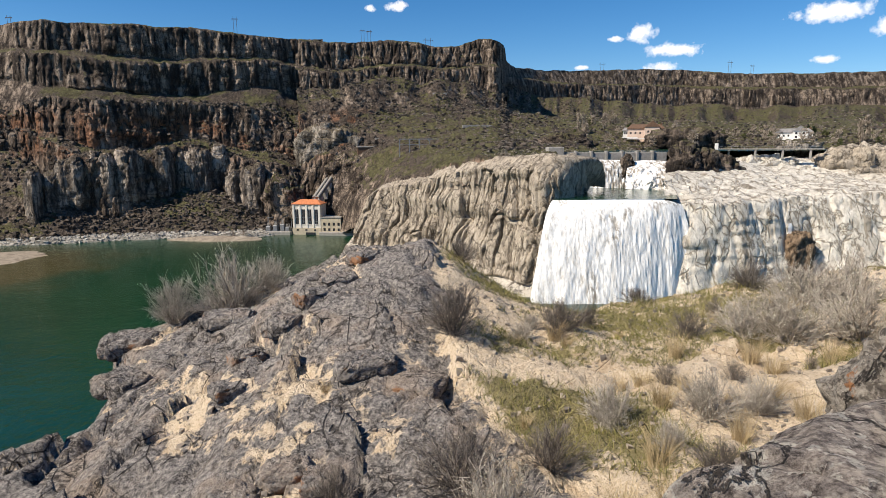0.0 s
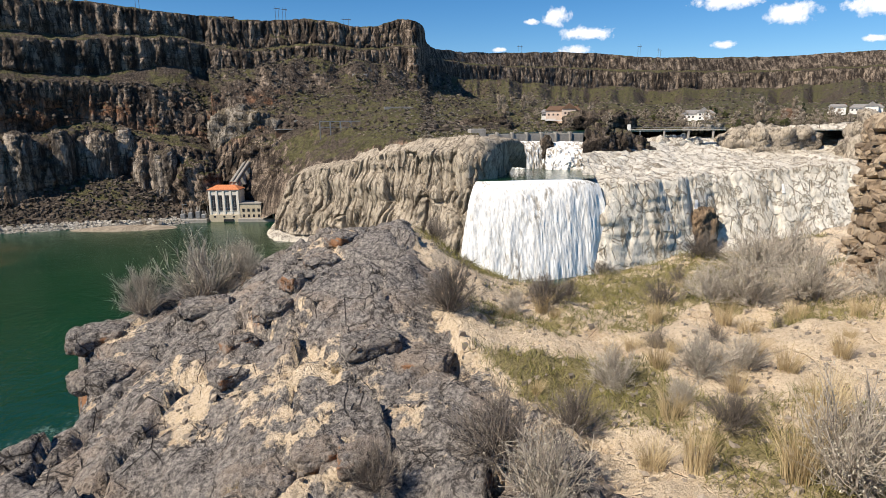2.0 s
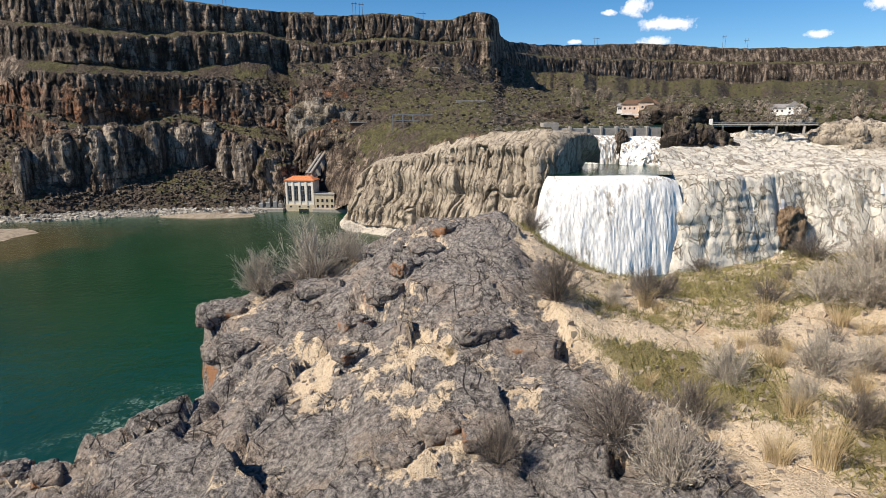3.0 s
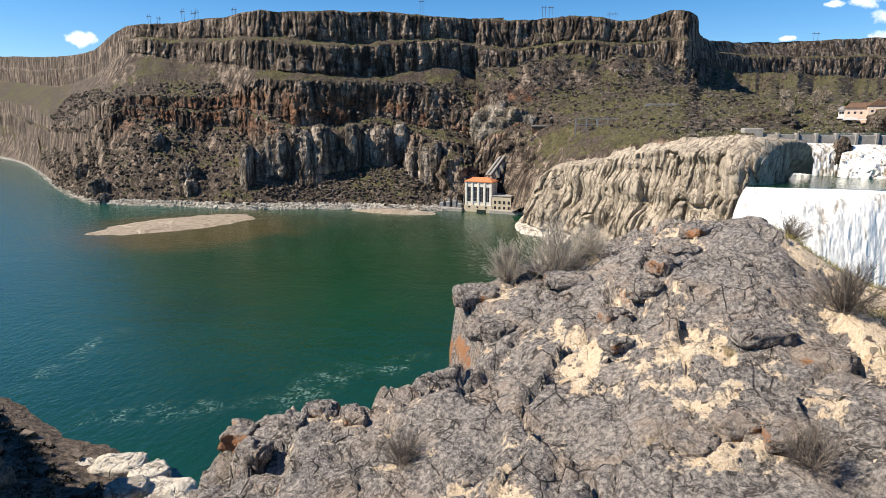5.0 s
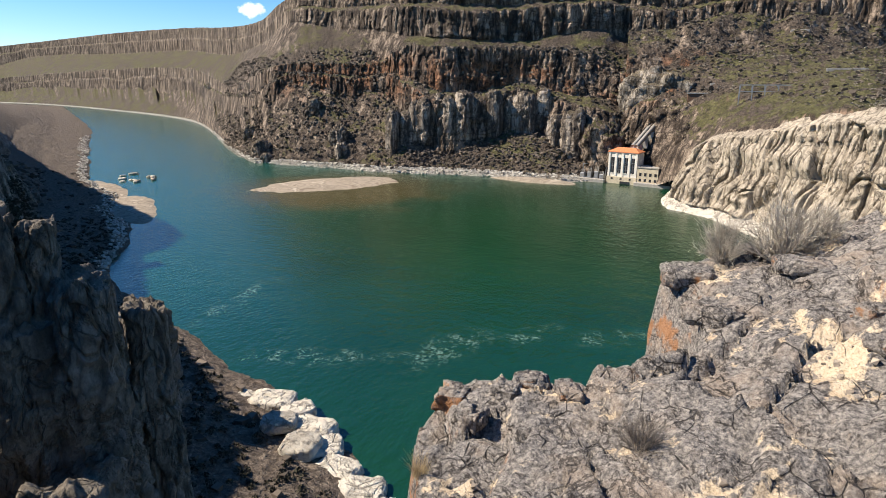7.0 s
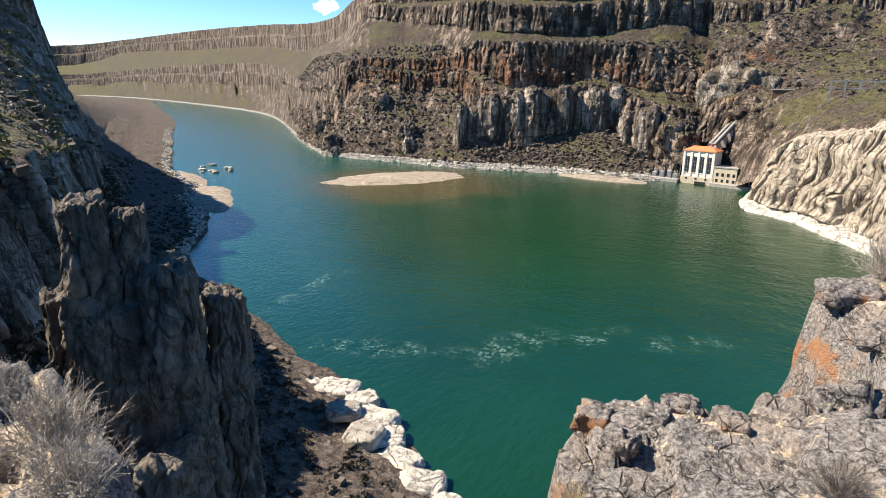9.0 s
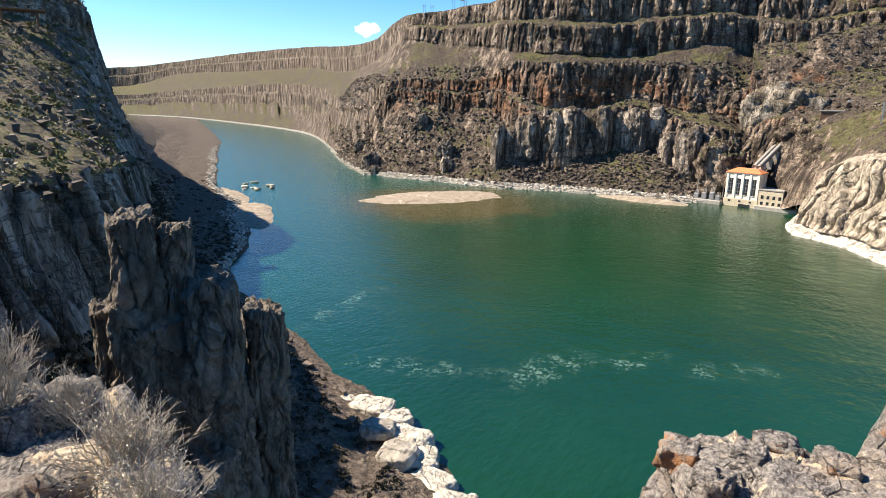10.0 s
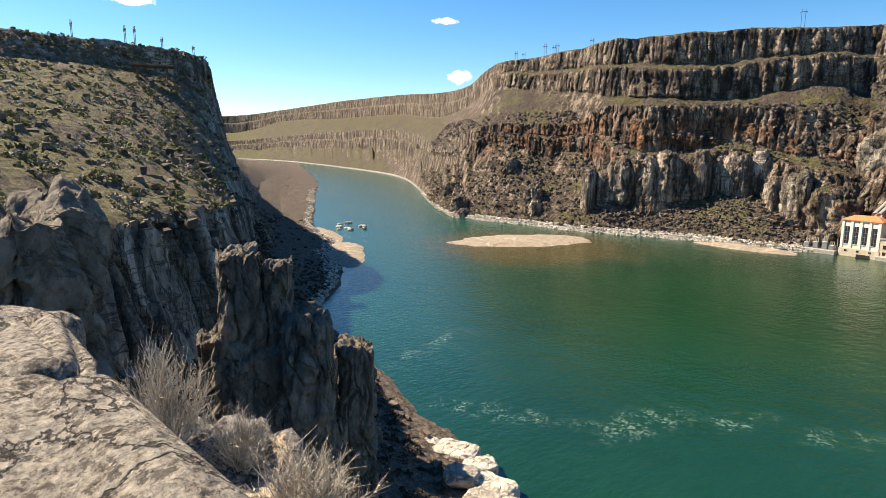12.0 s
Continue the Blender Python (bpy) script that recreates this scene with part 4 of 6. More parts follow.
def bush_meshes(seed, stems, twigs, stem_mat, leaf_mat, height=1.0, spread_r=0.9, leaves=1400, upright=0.35):
    """A twiggy shrub one metre tall: woody stems and a haze of fine twigs and leaves."""
    rng = np.random.default_rng(seed)
    k = 6
    w = np.linspace(0, 1, k)
    az = rng.uniform(0, 2 * math.pi, stems)
    tilt = rng.uniform(0.05, 1.45, stems) * (1 - upright * 0.4)
    ln = rng.uniform(0.62, 1.05, stems) * height * (1 - 0.22 * (tilt / 1.25))
    dirs = np.stack([np.cos(az) * np.sin(tilt) * spread_r, np.sin(az) * np.sin(tilt) * spread_r, np.cos(tilt)], 1)
    main = dirs[:, None] * (w[None, :, None] * ln[:, None, None])
    main[:, :, 2] += 0.10 * height * (w ** 2)[None]
    main = main + rng.normal(scale=0.03, size=main.shape) * w[None, :, None]
    main[:, :, :2] += (rng.uniform(-0.12, 0.12, (stems, 2)))[:, None] * height
    who = rng.integers(0, stems, twigs)
    at = rng.uniform(0.3, 0.98, twigs)
    f = at * (k - 1)
    i = np.minimum(f.astype(int), k - 2)
    start = main[who, i] + (main[who, i + 1] - main[who, i]) * (f - i)[:, None]
    td = dirs[who] * 0.7 + rng.normal(scale=0.42, size=(twigs, 3)) + np.array([0, 0, upright])
    td /= np.linalg.norm(td, axis=1)[:, None]
    tl = rng.uniform(0.10, 0.30, twigs) * height
    fine = start[:, None] + td[:, None] * (np.linspace(0, 1, 3)[None, :, None] * tl[:, None, None])
    fine[:, 1:] += rng.normal(scale=0.012, size=fine[:, 1:].shape)
    m1 = twig_mesh("stems", main, rng.uniform(0.006, 0.013, stems) * height, stem_mat)
    m2 = twig_mesh("twigs", fine, rng.uniform(0.0028, 0.0048, twigs) * height, stem_mat)
    out = [("woody_base", m1), ("twig_haze", m2)]
    if leaves:
        pick = rng.integers(0, twigs, leaves)
        c = fine[pick, 0] + (fine[pick, 2] - fine[pick, 0]) * rng.uniform(0.3, 1.05, (leaves, 1))
        v, q = leaf_quads(rng, c, 0.016 * height, 0.35)
        out.append(("foliage", array_mesh("leaves", v, q, leaf_mat)))
    return out


def grass_meshes(seed, blades, spread_r=0.2, lean=0.5):
    rng = np.random.default_rng(seed)
    k = 5
    w = np.linspace(0, 1, k)
    az = rng.uniform(0, 2 * math.pi, blades)
    r = spread_r * np.sqrt(rng.uniform(0, 1, blades))
    base = np.stack([np.cos(az) * r, np.sin(az) * r, np.zeros(blades)], 1)
    az2 = az + rng.normal(scale=0.7, size=blades)
    bend = rng.uniform(0.1, 1.0, blades) * lean
    ln = rng.uniform(0.45, 1.0, blades)
    p = base[:, None] + np.stack([
        np.cos(az2)[:, None] * (bend * ln)[:, None] * w[None] ** 1.7,
        np.sin(az2)[:, None] * (bend * ln)[:, None] * w[None] ** 1.7,
        ln[:, None] * (w[None] - 0.25 * bend[:, None] * w[None] ** 2)], -1)
    return [("grass_clump", twig_mesh("blades", p, rng.uniform(0.003, 0.0055, blades), STRAW))]


def make_thing(name, meshes, label, category, group=""):
    root = new(name)
    root.empty_display_size = 0.2
    for n, me in meshes:
        tagged(part(n, me, root), kind="stuff")
    return tagged(root, label, category, group)


# ---- foreground plants ----
SAGE = [bush_meshes(700 + i, 80, 1700, SAGE_STEM, SAGE_LEAF, leaves=2000, upright=0.22) for i in range(3)]
BARE = [bush_meshes(720 + i, 80, 1800, DARK_STEM, SAGE_LEAF, leaves=150, spread_r=1.2, upright=0.15) for i in range(2)]
TUFT = [grass_meshes(740 + i, 190) for i in range(3)]


def ground_z(x, y):
    return float(ground_surface(np.array([x], float), np.array([y], float))[0][0])


def plant(kind, x, y, w, h, i, z=None):
    """A shrub or tuft of the given width and height at a place on the near ground."""
    sets, name, label, cat, grp = {
        "sage": (SAGE, "sagebrush", "grey sagebrush with dry twigs on sandy ground", "bush", "sagebrush on the outcrop"),
        "bare": (BARE, "bare_bush", "dark leafless twiggy bush among grey rocks", "bush", "bare bushes on the outcrop"),
        "tuft": (TUFT, "grass_tuft", "straw-coloured dry bunchgrass on sandy ground", "grass", "dry grass tufts"),
    }[kind]
    ob = make_thing(name, sets[i % len(sets)], label, cat, grp)
    wide = {"sage": 1.35, "bare": 1.8, "tuft": 1.0}[kind]
    z = ground_z(x, y) - 0.03 if z is None else z
    ob.matrix_world = pose(x, y, z, 0, 0, (i * 137) % 360) @ Matrix.Diagonal((w / wide, w / wide, h * 1.02, 1))
    return ob


# grey sagebrush: x, y, width, height
for i, a in enumerate([(-0.1, 10.6, 1.45, 1.0), (-0.95, 10.3, 0.85, 0.75), (0.45, 11.0, 0.9, 0.6), (5.15, 6.4, 0.66, 0.48), (6.08, 6.35, 0.72, 0.50), (6.6, 6.4, 0.6, 0.36),
                       (8.6, 7.9, 1.2, 0.72), (7.85, 8.1, 1.1, 0.62), (7.5, 8.5, 1.0, 0.5), (9.6, 9.6, 1.4, 0.75), (8.7, 9.2, 1.3, 0.7), (3.9, 4.75, 0.85, 0.62), (6.05, 4.3, 1.0, 0.8), (9.3, 7.5, 0.75, 0.5)]):
    plant("sage", *a, i)
for i, a in enumerate([(-7.7, 0.8, 0.85, 0.85), (-7.2, 1.2, 0.6, 0.5), (-6.1, 1.2, 0.95, 0.6), (-5.3, 1.0, 0.8, 0.5)]):
    plant("sage", *a, i + 20)
for i, a in enumerate([(3.6, 7.95, 1.05, 0.62), (3.8, 11.3, 0.8, 0.42), (5.1, 8.7, 0.95, 0.48), (8.8, 10.9, 0.95, 0.5), (6.9, 11.0, 0.8, 0.28), (3.65, 5.35, 1.1, 0.55), (2.6, 5.25, 0.62, 0.42), (-1.15, 5.35, 0.62, 0.40), (4.4, 5.6, 0.8, 0.45), (6.9, 8.8, 0.9, 0.4), (5.7, 5.2, 0.7, 0.35)]):
    plant("bare", *a, i + 40)
for i, a in enumerate([(5.75, 6.6, 0.5, 0.34), (6.45, 8.1, 0.4, 0.45), (5.3, 5.5, 0.45, 0.38), (5.15, 4.8, 0.46, 0.56), (4.85, 4.95, 0.5, 0.36), (5.8, 4.5, 0.6, 0.6), (6.9, 6.7, 0.5, 0.32), (7.2, 7.7, 0.5, 0.4), (8.0, 7.4, 0.45, 0.35),
                       (6.6, 5.2, 0.5, 0.6), (1.36, 5.65, 0.2, 0.2), (-3.2, 4.5, 0.4, 0.3), (6.2, 5.9, 0.4, 0.35), (7.6, 6.2, 0.4, 0.4), (4.4, 8.2, 0.3, 0.2), (2.2, 7.0, 0.22, 0.14), (5.5, 7.3, 0.35, 0.25), (6.3, 4.9, 0.6, 0.7)]):
    plant("tuft", *a, i)

more = random.Random(21)
for i in range(44):
    x, y = more.uniform(4.3, 9.2), more.uniform(4.2, 10.2)
    if abs(y - 7.6 - 0.10 * (x - 5)) < 0.45:
        continue
    kind = more.choice(("sage", "bare", "tuft", "tuft"))
    w = more.uniform(0.22, 0.5)
    plant(kind, x, y, w, w * more.uniform(0.5, 0.9), i + 70)

# ---- rocks of the outcrop ----
for i, (x, y, a, b, c, turn) in enumerate([
        (-2.75, 6.55, 0.30, 0.26, 0.26, 20), (-2.45, 6.45, 0.20, 0.22, 0.24, 60), (-2.95, 6.2, 0.22, 0.2, 0.2, 0), (-2.2, 6.4, 0.2, 0.3, 0.2, 30), (-3.6, 6.0, 0.28, 0.24, 0.36, 10), (-3.15, 5.6, 0.2, 0.26, 0.28, 80), (-0.95, 6.45, 0.22, 0.16, 0.12, 0),
        (1.65, 9.05, 0.34, 0.26, 0.26, 35), (1.35, 8.5, 0.28, 0.3, 0.26, 70), (0.95, 8.15, 0.3, 0.2, 0.24, 30), (1.9, 9.7, 0.36, 0.3, 0.24, 10), (2.2, 10.4, 0.36, 0.26, 0.2, 50), (2.1, 5.75, 0.3, 0.24, 0.2, 15), (1.7, 5.5, 0.24, 0.3, 0.24, 60), (2.45, 5.55, 0.22, 0.2, 0.2, 0),
        (2.6, 7.35, 0.45, 0.3, 0.24, 25), (3.2, 7.2, 0.36, 0.4, 0.22, 70), (0.2, 9.6, 0.5, 0.4, 0.2, 10), (1.0, 7.4, 0.3, 0.24, 0.16, 45), (-1.35, 9.6, 0.5, 0.45, 0.3, 20), (-0.8, 8.4, 0.34, 0.5, 0.3, 60)]):
    rock_thing("rock", (x, y, ground_z(x, y) + c * 0.02), (a * 0.78, b * 0.78, c * 0.5), NEAR, 10 + i, "weathered grey lava rock with rusty broken faces", "rock", turn, 0.5, 0.9, 0.22, res=(44, 28), group="loose rocks on the outcrop")

# flat blocks beside the path of the camera
for i, (x, y, z, a, b, c, turn) in enumerate([(4.82, 1.47, 75.08, 0.90, 0.66, 0.86, 20), (5.34, 2.56, 74.98, 0.56, 0.36, 0.80, 14), (-3.90, -0.78, 74.72, 0.62, 0.62, 0.77, 3), (-4.78, -0.86, 74.68, 0.56, 0.68, 0.80, -6)]):
    rock_thing("boulder", (x, y, z), (a, b, c), (SLAB, PALE_SLAB, PALE_SLAB, PALE_SLAB)[i], 60 + i, "flat-topped lichen-covered lava boulder at the overlook", "boulder", turn, (0.20, 0.4, 0.20, 0.20)[i], 0.5, (0.06, 0.14, 0.07, 0.07)[i], res=(120, 70), group="boulders at the overlook")


def surface_z(ob, x, y):
    hit, p, _, _ = ob.ray_cast(Vector((x, y, 900)), Vector((0, 0, -1)))
    return p.z if hit else 70.0


# ---- canyon outcrops ----
for i, (x, y, z, a, b, c, turn, mat, lab) in enumerate([
        (-99, 540, 62, 30, 14, 27, -10, GREY_STONE, "grey rounded basalt knob above the powerhouse"), (-78, 520, 48, 20, 12, 14, 0, BASALT, "dark basalt outcrop above the powerhouse"),
        (-132, 502, 22, 16, 12, 26, 10, BASALT, "dark basalt buttress beside the powerhouse"), (-60, 490, 30, 14, 10, 18, 20, BASALT, "dark basalt outcrop above the powerhouse"),
        (-470, 446, None, 10, 7, 12, 30, BUTTRESS, "grey jagged outcrop on the far green talus"), (-455, 437, None, 6, 5, 7, 50, BUTTRESS, "grey jagged outcrop on the far green talus"), (-381, 463, None, 9, 7, 12, 15, BUTTRESS, "grey jagged outcrop on the far green talus"), (-372, 455, None, 6, 5, 8, 60, BUTTRESS, "grey jagged outcrop on the far green talus"), (-425, 478, None, 8, 6, 10, 15, BUTTRESS, "grey jagged outcrop on the far green talus"), (-520, 480, None, 9, 6, 9, 40, BUTTRESS, "grey jagged outcrop on the far green talus"),
        (148, 360, 58, 10, 8, 15, 10, DARK_ROCK, "dark jagged rock beside the upper falls"), (163, 364, 57, 11, 8, 12, 40, DARK_ROCK, "dark jagged rock beside the upper falls"), (177, 368, 56, 9, 7, 9, 0, DARK_ROCK, "dark jagged rock beside the upper falls"), (116, 368, 57, 4, 4, 10, 0, DARK_ROCK, "dark rock island between the upper falls"), (82, 372, 56, 7, 8, 11, 0, TAN_ROCK, "tan rock beside the upper falls"),
        (98, 470, 70, 22, 14, 10, 0, DARK_ROCK, "dark lava knoll on the river bank"), (205, 500, 74, 30, 18, 11, 0, DARK_ROCK, "dark lava knoll on the river bank"), (265, 440, 68, 14, 8, 7, 0, SHADE_ROCK, "grey rock islet in the upper river"),
        (215, 396, 56, 26, 9, 9, 8, PALE_ROCK, "pale layered rock behind the shelf"), (280, 385, 58, 34, 12, 13, -8, TAN_ROCK, "grey-tan rock hump behind the shelf"), (345, 350, 58, 40, 18, 20, 12, TAN_ROCK, "grey-tan rock hump behind the shelf"), (186, 301, 14, 8, 5, 15, 8, WET_ROCK, "wet brown rock under a thin cascade")]):
    z = surface_z(NORTH, x, y) + c * 0.1 if z is None else z
    rock_thing("rock_outcrop", (x, y, z), (a, b, c), mat, 100 + i, lab, "rock outcrop", turn, 0.75, 0.75, 0.26, res=(72, 48), kind="", group="canyon outcrops")

# rounded buttresses standing out of the far talus
rng = random.Random(64)
for i in range(19):
    az = -34.6 + i * 1.08 + rng.uniform(-0.25, 0.25)
    dist = 566 if az < -20.5 else 548
    x, y, _ = bearing_rail([az], [dist + rng.uniform(-4, 8)], [0])[0]
    top = (rng.uniform(62, 74) if az < -20.5 else rng.uniform(44, 60)) * (0.82 if i < 2 else 1)
    high = rng.uniform(23, 29)
    rock_thing("rock_buttress", (x, y, top - high), (rng.uniform(6.0, 9.0), rng.uniform(8, 11), high), BUTTRESS, 240 + i, "rounded grey-brown basalt buttress above the talus", "rock buttress", rng.uniform(-20, 20), 0.62, 0.8, 0.15, res=(60, 60), group="buttresses of the far wall")

# towers of rock on the near bank


def build_pillar(where, size, turn, seed, lean=(0.0, 0.0)):
    """A free-standing lava pillar: fissured flanks, hollows and small ledges, and a broken top."""
    n, m = 150, 190
    u = np.linspace(-math.pi, math.pi, n)
    v = np.linspace(0, 1, m)
    U, V = [g.reshape(-1) for g in np.meshgrid(u, v, indexing="ij")]
    a, b, high = size
    power = lambda c: np.sign(c) * np.abs(c) ** 0.62
    flank = np.clip(V / 0.9, 0, 1)
    top = np.clip((V - 0.9) / 0.1, 0, 1)
    ring = np.stack([power(np.cos(U)) * a, power(np.sin(U)) * b, flank * high * 2 - high], 1)
    q = ring + 31.7 * seed
    bend = q + np.stack([fbm(q, 5, 3, 1), fbm(q, 5, 3, 2), fbm(q, 5, 3, 3)], 1) * 0.8
    d1, d2, tag = cellular(bend * (1, 1, 0.14), min(a, b) * 0.85, 500 + seed)
    e1, e2, etag = cellular(bend * (1, 1, 0.45), min(a, b) * 0.34, 520 + seed)
    k = (tag - 0.5) * 0.34 + ramped(d2 - d1, 0, 0.12) * 0.22 + (etag - 0.5) * 0.10 + ramped(e2 - e1, 0, 0.12) * 0.05 - 0.18
    k = k + 0.14 * fbm(q, (4, 4, 9), 5, 540 + seed, 0.55) - 0.16 * ramped(vnoise(q, (2.6, 2.6, 3.4), 560 + seed), 0.35, 0.8)
    wide = (1.22 - 0.30 * flank) * (1 + k)
    p = ring.copy()
    p[:, :2] *= (wide * (1 - top ** 1.6))[:, None]
    broken = fbm(np.stack([p[:, 0], p[:, 1], np.zeros(len(p))], 1) + 9.1 * seed, min(a, b) * 0.9, 4, 580 + seed, 0.6)
    p[:, 2] += ramped(flank, 0.80, 1.0) * (broken * 0.22 - 0.1) * min(a, b) * 2 + top * 0.3
    p[:, 0] += lean[0] * p[:, 2]
    p[:, 1] += lean[1] * p[:, 2]
    ob = grid_mesh("rock_tower", p, n, m, TOWER_STONE)
    ob.matrix_world = pose(*where, 0, 0, turn)
    return tagged(ob, "tall weathered grey lava pillar in the shade", "rock pillar", "lava pillars on the near bank")


for i, (x, y, z, a, b, c, turn) in enumerate([
        (-79.4, 31.5, 30, 3.1, 3.8, 32.4, 66), (-77.4, 36.0, 28, 1.9, 2.8, 32.2, 62), (-72.8, 37.6, 22, 3.4, 4.2, 31, 62), (-76.0, 34.2, 20, 7.4, 4.6, 31, 65), (-73.1, 45.6, 18, 2.5, 3.2, 29.8, 57), (-85.5, 29.5, 20, 2.2, 3.0, 29, 70),
        (-68, 31, 6, 5, 6, 26, 10), (-113.5, 70, 10, 4.4, 5.2, 20.5, 0), (-107, 61, 6, 5.0, 5.0, 14, 0), (-66, 6, 42, 5.6, 6.0, 29.5, 15), (-72, -4, 40, 7.6, 7.0, 32, 0), (-60, 13, 22, 4.0, 4.0, 26, 0)]):
    build_pillar((x, y, z), (a, b, c), turn, i + 1)

# pale slabs at the waterline
for i, (x, y, z, a, b, c, turn) in enumerate([(-100, 92, 2.5, 7, 4.5, 3.2, 20), (-92, 92, 2.2, 5, 4, 2.6, 60), (-84, 88, 2.0, 7, 4.5, 3.4, 10), (-77, 84, 1.6, 5, 5, 3, 40), (-70, 80, 1.5, 6, 4, 2.6, 0), (-62, 77, 1.2, 6, 4.5, 3.0, 30), (-80, 80, 3.5, 5, 5, 3.5, 15), (-54, 73, 1.0, 6, 5, 3, 70), (-90, 84, 4, 5, 4, 3, 35), (-108, 90, 2.2, 3.5, 3, 2.2, 10), (-116, 94, 1.2, 3, 2.5, 1.6, 0), (-84, 93, 0.6, 2.5, 2.0, 1.4, 0)]):
    rock_thing("boulder", (x, y, z - 0.8), (a * 0.8, b * 0.8, c * 0.55), WATERLINE_ROCK, 180 + i, "pale grey smooth boulder at the waterline", "boulder", turn, 0.5, 0.9, 0.14, res=(48, 30), group="boulders at the waterline")
for i in range(9):
    rng = random.Random(900 + i)
    rock_thing("boulder", (-470 + rng.uniform(-22, 22), 300 + rng.uniform(-16, 16), 0.2), (rng.uniform(2, 4.5), rng.uniform(1.5, 3), rng.uniform(0.8, 1.8)), PALE_ROCK, 200 + i, "pale rock standing out of the river", "boulder", rng.uniform(0, 180), 0.7, 0.9, 0.14, res=(24, 16), group="rocks in the river")


# ---- sand bar and gravel spits ----


def build_bar(name, centre, turn, a, b, height, material, label, seed, dent=0.25):
    n, r = 160, 40
    u = np.linspace(-math.pi, math.pi, n)
    w = np.linspace(0, 1, r)
    U, W = np.meshgrid(u, w, indexing="ij")
    p = np.stack([np.cos(U), np.sin(U), np.zeros_like(U)], -1).reshape(-1, 3)
    k = 1 + dent * fbm(p + seed, 0.9, 4, seed)
    q = p * (k * W.reshape(-1) * 1.06)[:, None] * (a, b, 0)
    q[:, 2] = height * (1 - W.reshape(-1) ** 2.2) - 0.25 * W.reshape(-1) ** 8 + 0.15 * fbm(q, 9, 3, seed + 1)
    ob = grid_mesh(name, q, n, r, material)
    ob.matrix_world = pose(*centre, 0, 0, turn)
    return tagged(ob, label, "sand bar", kind="structure")


def sand_material():
    m = Nodes("river_sand")
    rings = m.noise(16, 5, (1, 1, 1), 0.5, 1.5)
    col = m.ramp(rings, [(0.32, (0.17, 0.135, 0.10)), (0.46, (0.31, 0.26, 0.205)), (0.54, (0.20, 0.165, 0.125)), (0.66, (0.40, 0.345, 0.275))])
    col = m.mix(m.step(m.noise(0.9, 7, rough=0.75), 0.55, 0.75), col, (0.40, 0.35, 0.29))
    return m.finish(col, 0.95, m.noise(0.7, 7), 0.2, 0.2)


RIVER_SAND = sand_material()
build_bar("ground_sand_bar", (-312, 364, 0), 57, 56, 33, 1.3, RIVER_SAND, "tan sand bar in the green river", 31)
build_bar("ground_spit", (-356, 219, 0), 151, 60, 20, 2.0, RIVER_SAND, "pale gravel spit on the near bank", 37)
build_bar("ground_spit_far", (-440, 256, 0), 152, 46, 14, 1.6, RIVER_SAND, "pale gravel bar on the near bank", 41)
build_bar("ground_spit_bend", (-820, 455, 0), 150, 50, 12, 1.3, RIVER_SAND, "pale gravel bar at the river bend", 43)
build_bar("ground_apron", (-175, 462, 0), 0, 34, 9, 2.6, RIVER_SAND, "pale gravel bank by the powerhouse", 47)

# ---- powerhouse ----
WHITE_WALL = plain("cream_render", (0.72, 0.68, 0.60), 0.85, 3.0, 0.14)
CREAM_WALL = plain("tan_render", (0.52, 0.45, 0.33), 0.85, 2.0, 0.2)
TILE_RED = plain("orange_roof", (0.56, 0.20, 0.085), 0.8, 1.2, 0.3)
CONCRETE = plain("grey_concrete", (0.33, 0.31, 0.28), 0.9, 2.0, 0.25)
DARK_GLASS = plain("dark_window", (0.035, 0.035, 0.04), 0.2, 2.0, 0.3)
STEEL = plain("galvanised_steel", (0.30, 0.31, 0.32), 0.5, 1.0, 0.2, 0.6)
WOOD_POLE = plain("weathered_pole", (0.13, 0.11, 0.09), 0.9, 0.5, 0.3)
ROOF_GREY = plain("grey_roof", (0.24, 0.23, 0.22), 0.9, 1.5, 0.3)
HOUSE_WHITE = plain("white_siding", (0.72, 0.70, 0.66), 0.8, 1.0, 0.1)
HOUSE_PINK = plain("tan_pink_siding", (0.60, 0.47, 0.38), 0.8, 1.0, 0.15)
BROWN = plain("brown_boards", (0.14, 0.085, 0.055), 0.9, 1.0, 0.3)


def hip_roof(name, lo, hi, z0, z1, material, over=0.8, ridge=0.55):
    x0, x1, y0, y1 = lo[0] - over, hi[0] + over, lo[1] - over, hi[1] + over
    cx, cy, r = (x0 + x1) / 2, (y0 + y1) / 2, (x1 - x0) / 2 * ridge
    v = [(x0, y0, z0), (x1, y0, z0), (x1, y1, z0), (x0, y1, z0), (cx - r, cy, z1), (cx + r, cy, z1), (x0, y0, z0 - 0.5), (x1, y0, z0 - 0.5), (x1, y1, z0 - 0.5), (x0, y1, z0 - 0.5)]
    f = [(0, 1, 5, 4), (1, 2, 5), (2, 3, 4, 5), (3, 0, 4), (6, 7, 1, 0), (7, 8, 2, 1), (8, 9, 3, 2), (9, 6, 0, 3), (9, 8, 7, 6)]
    return mesh_of(name, v, f, material)


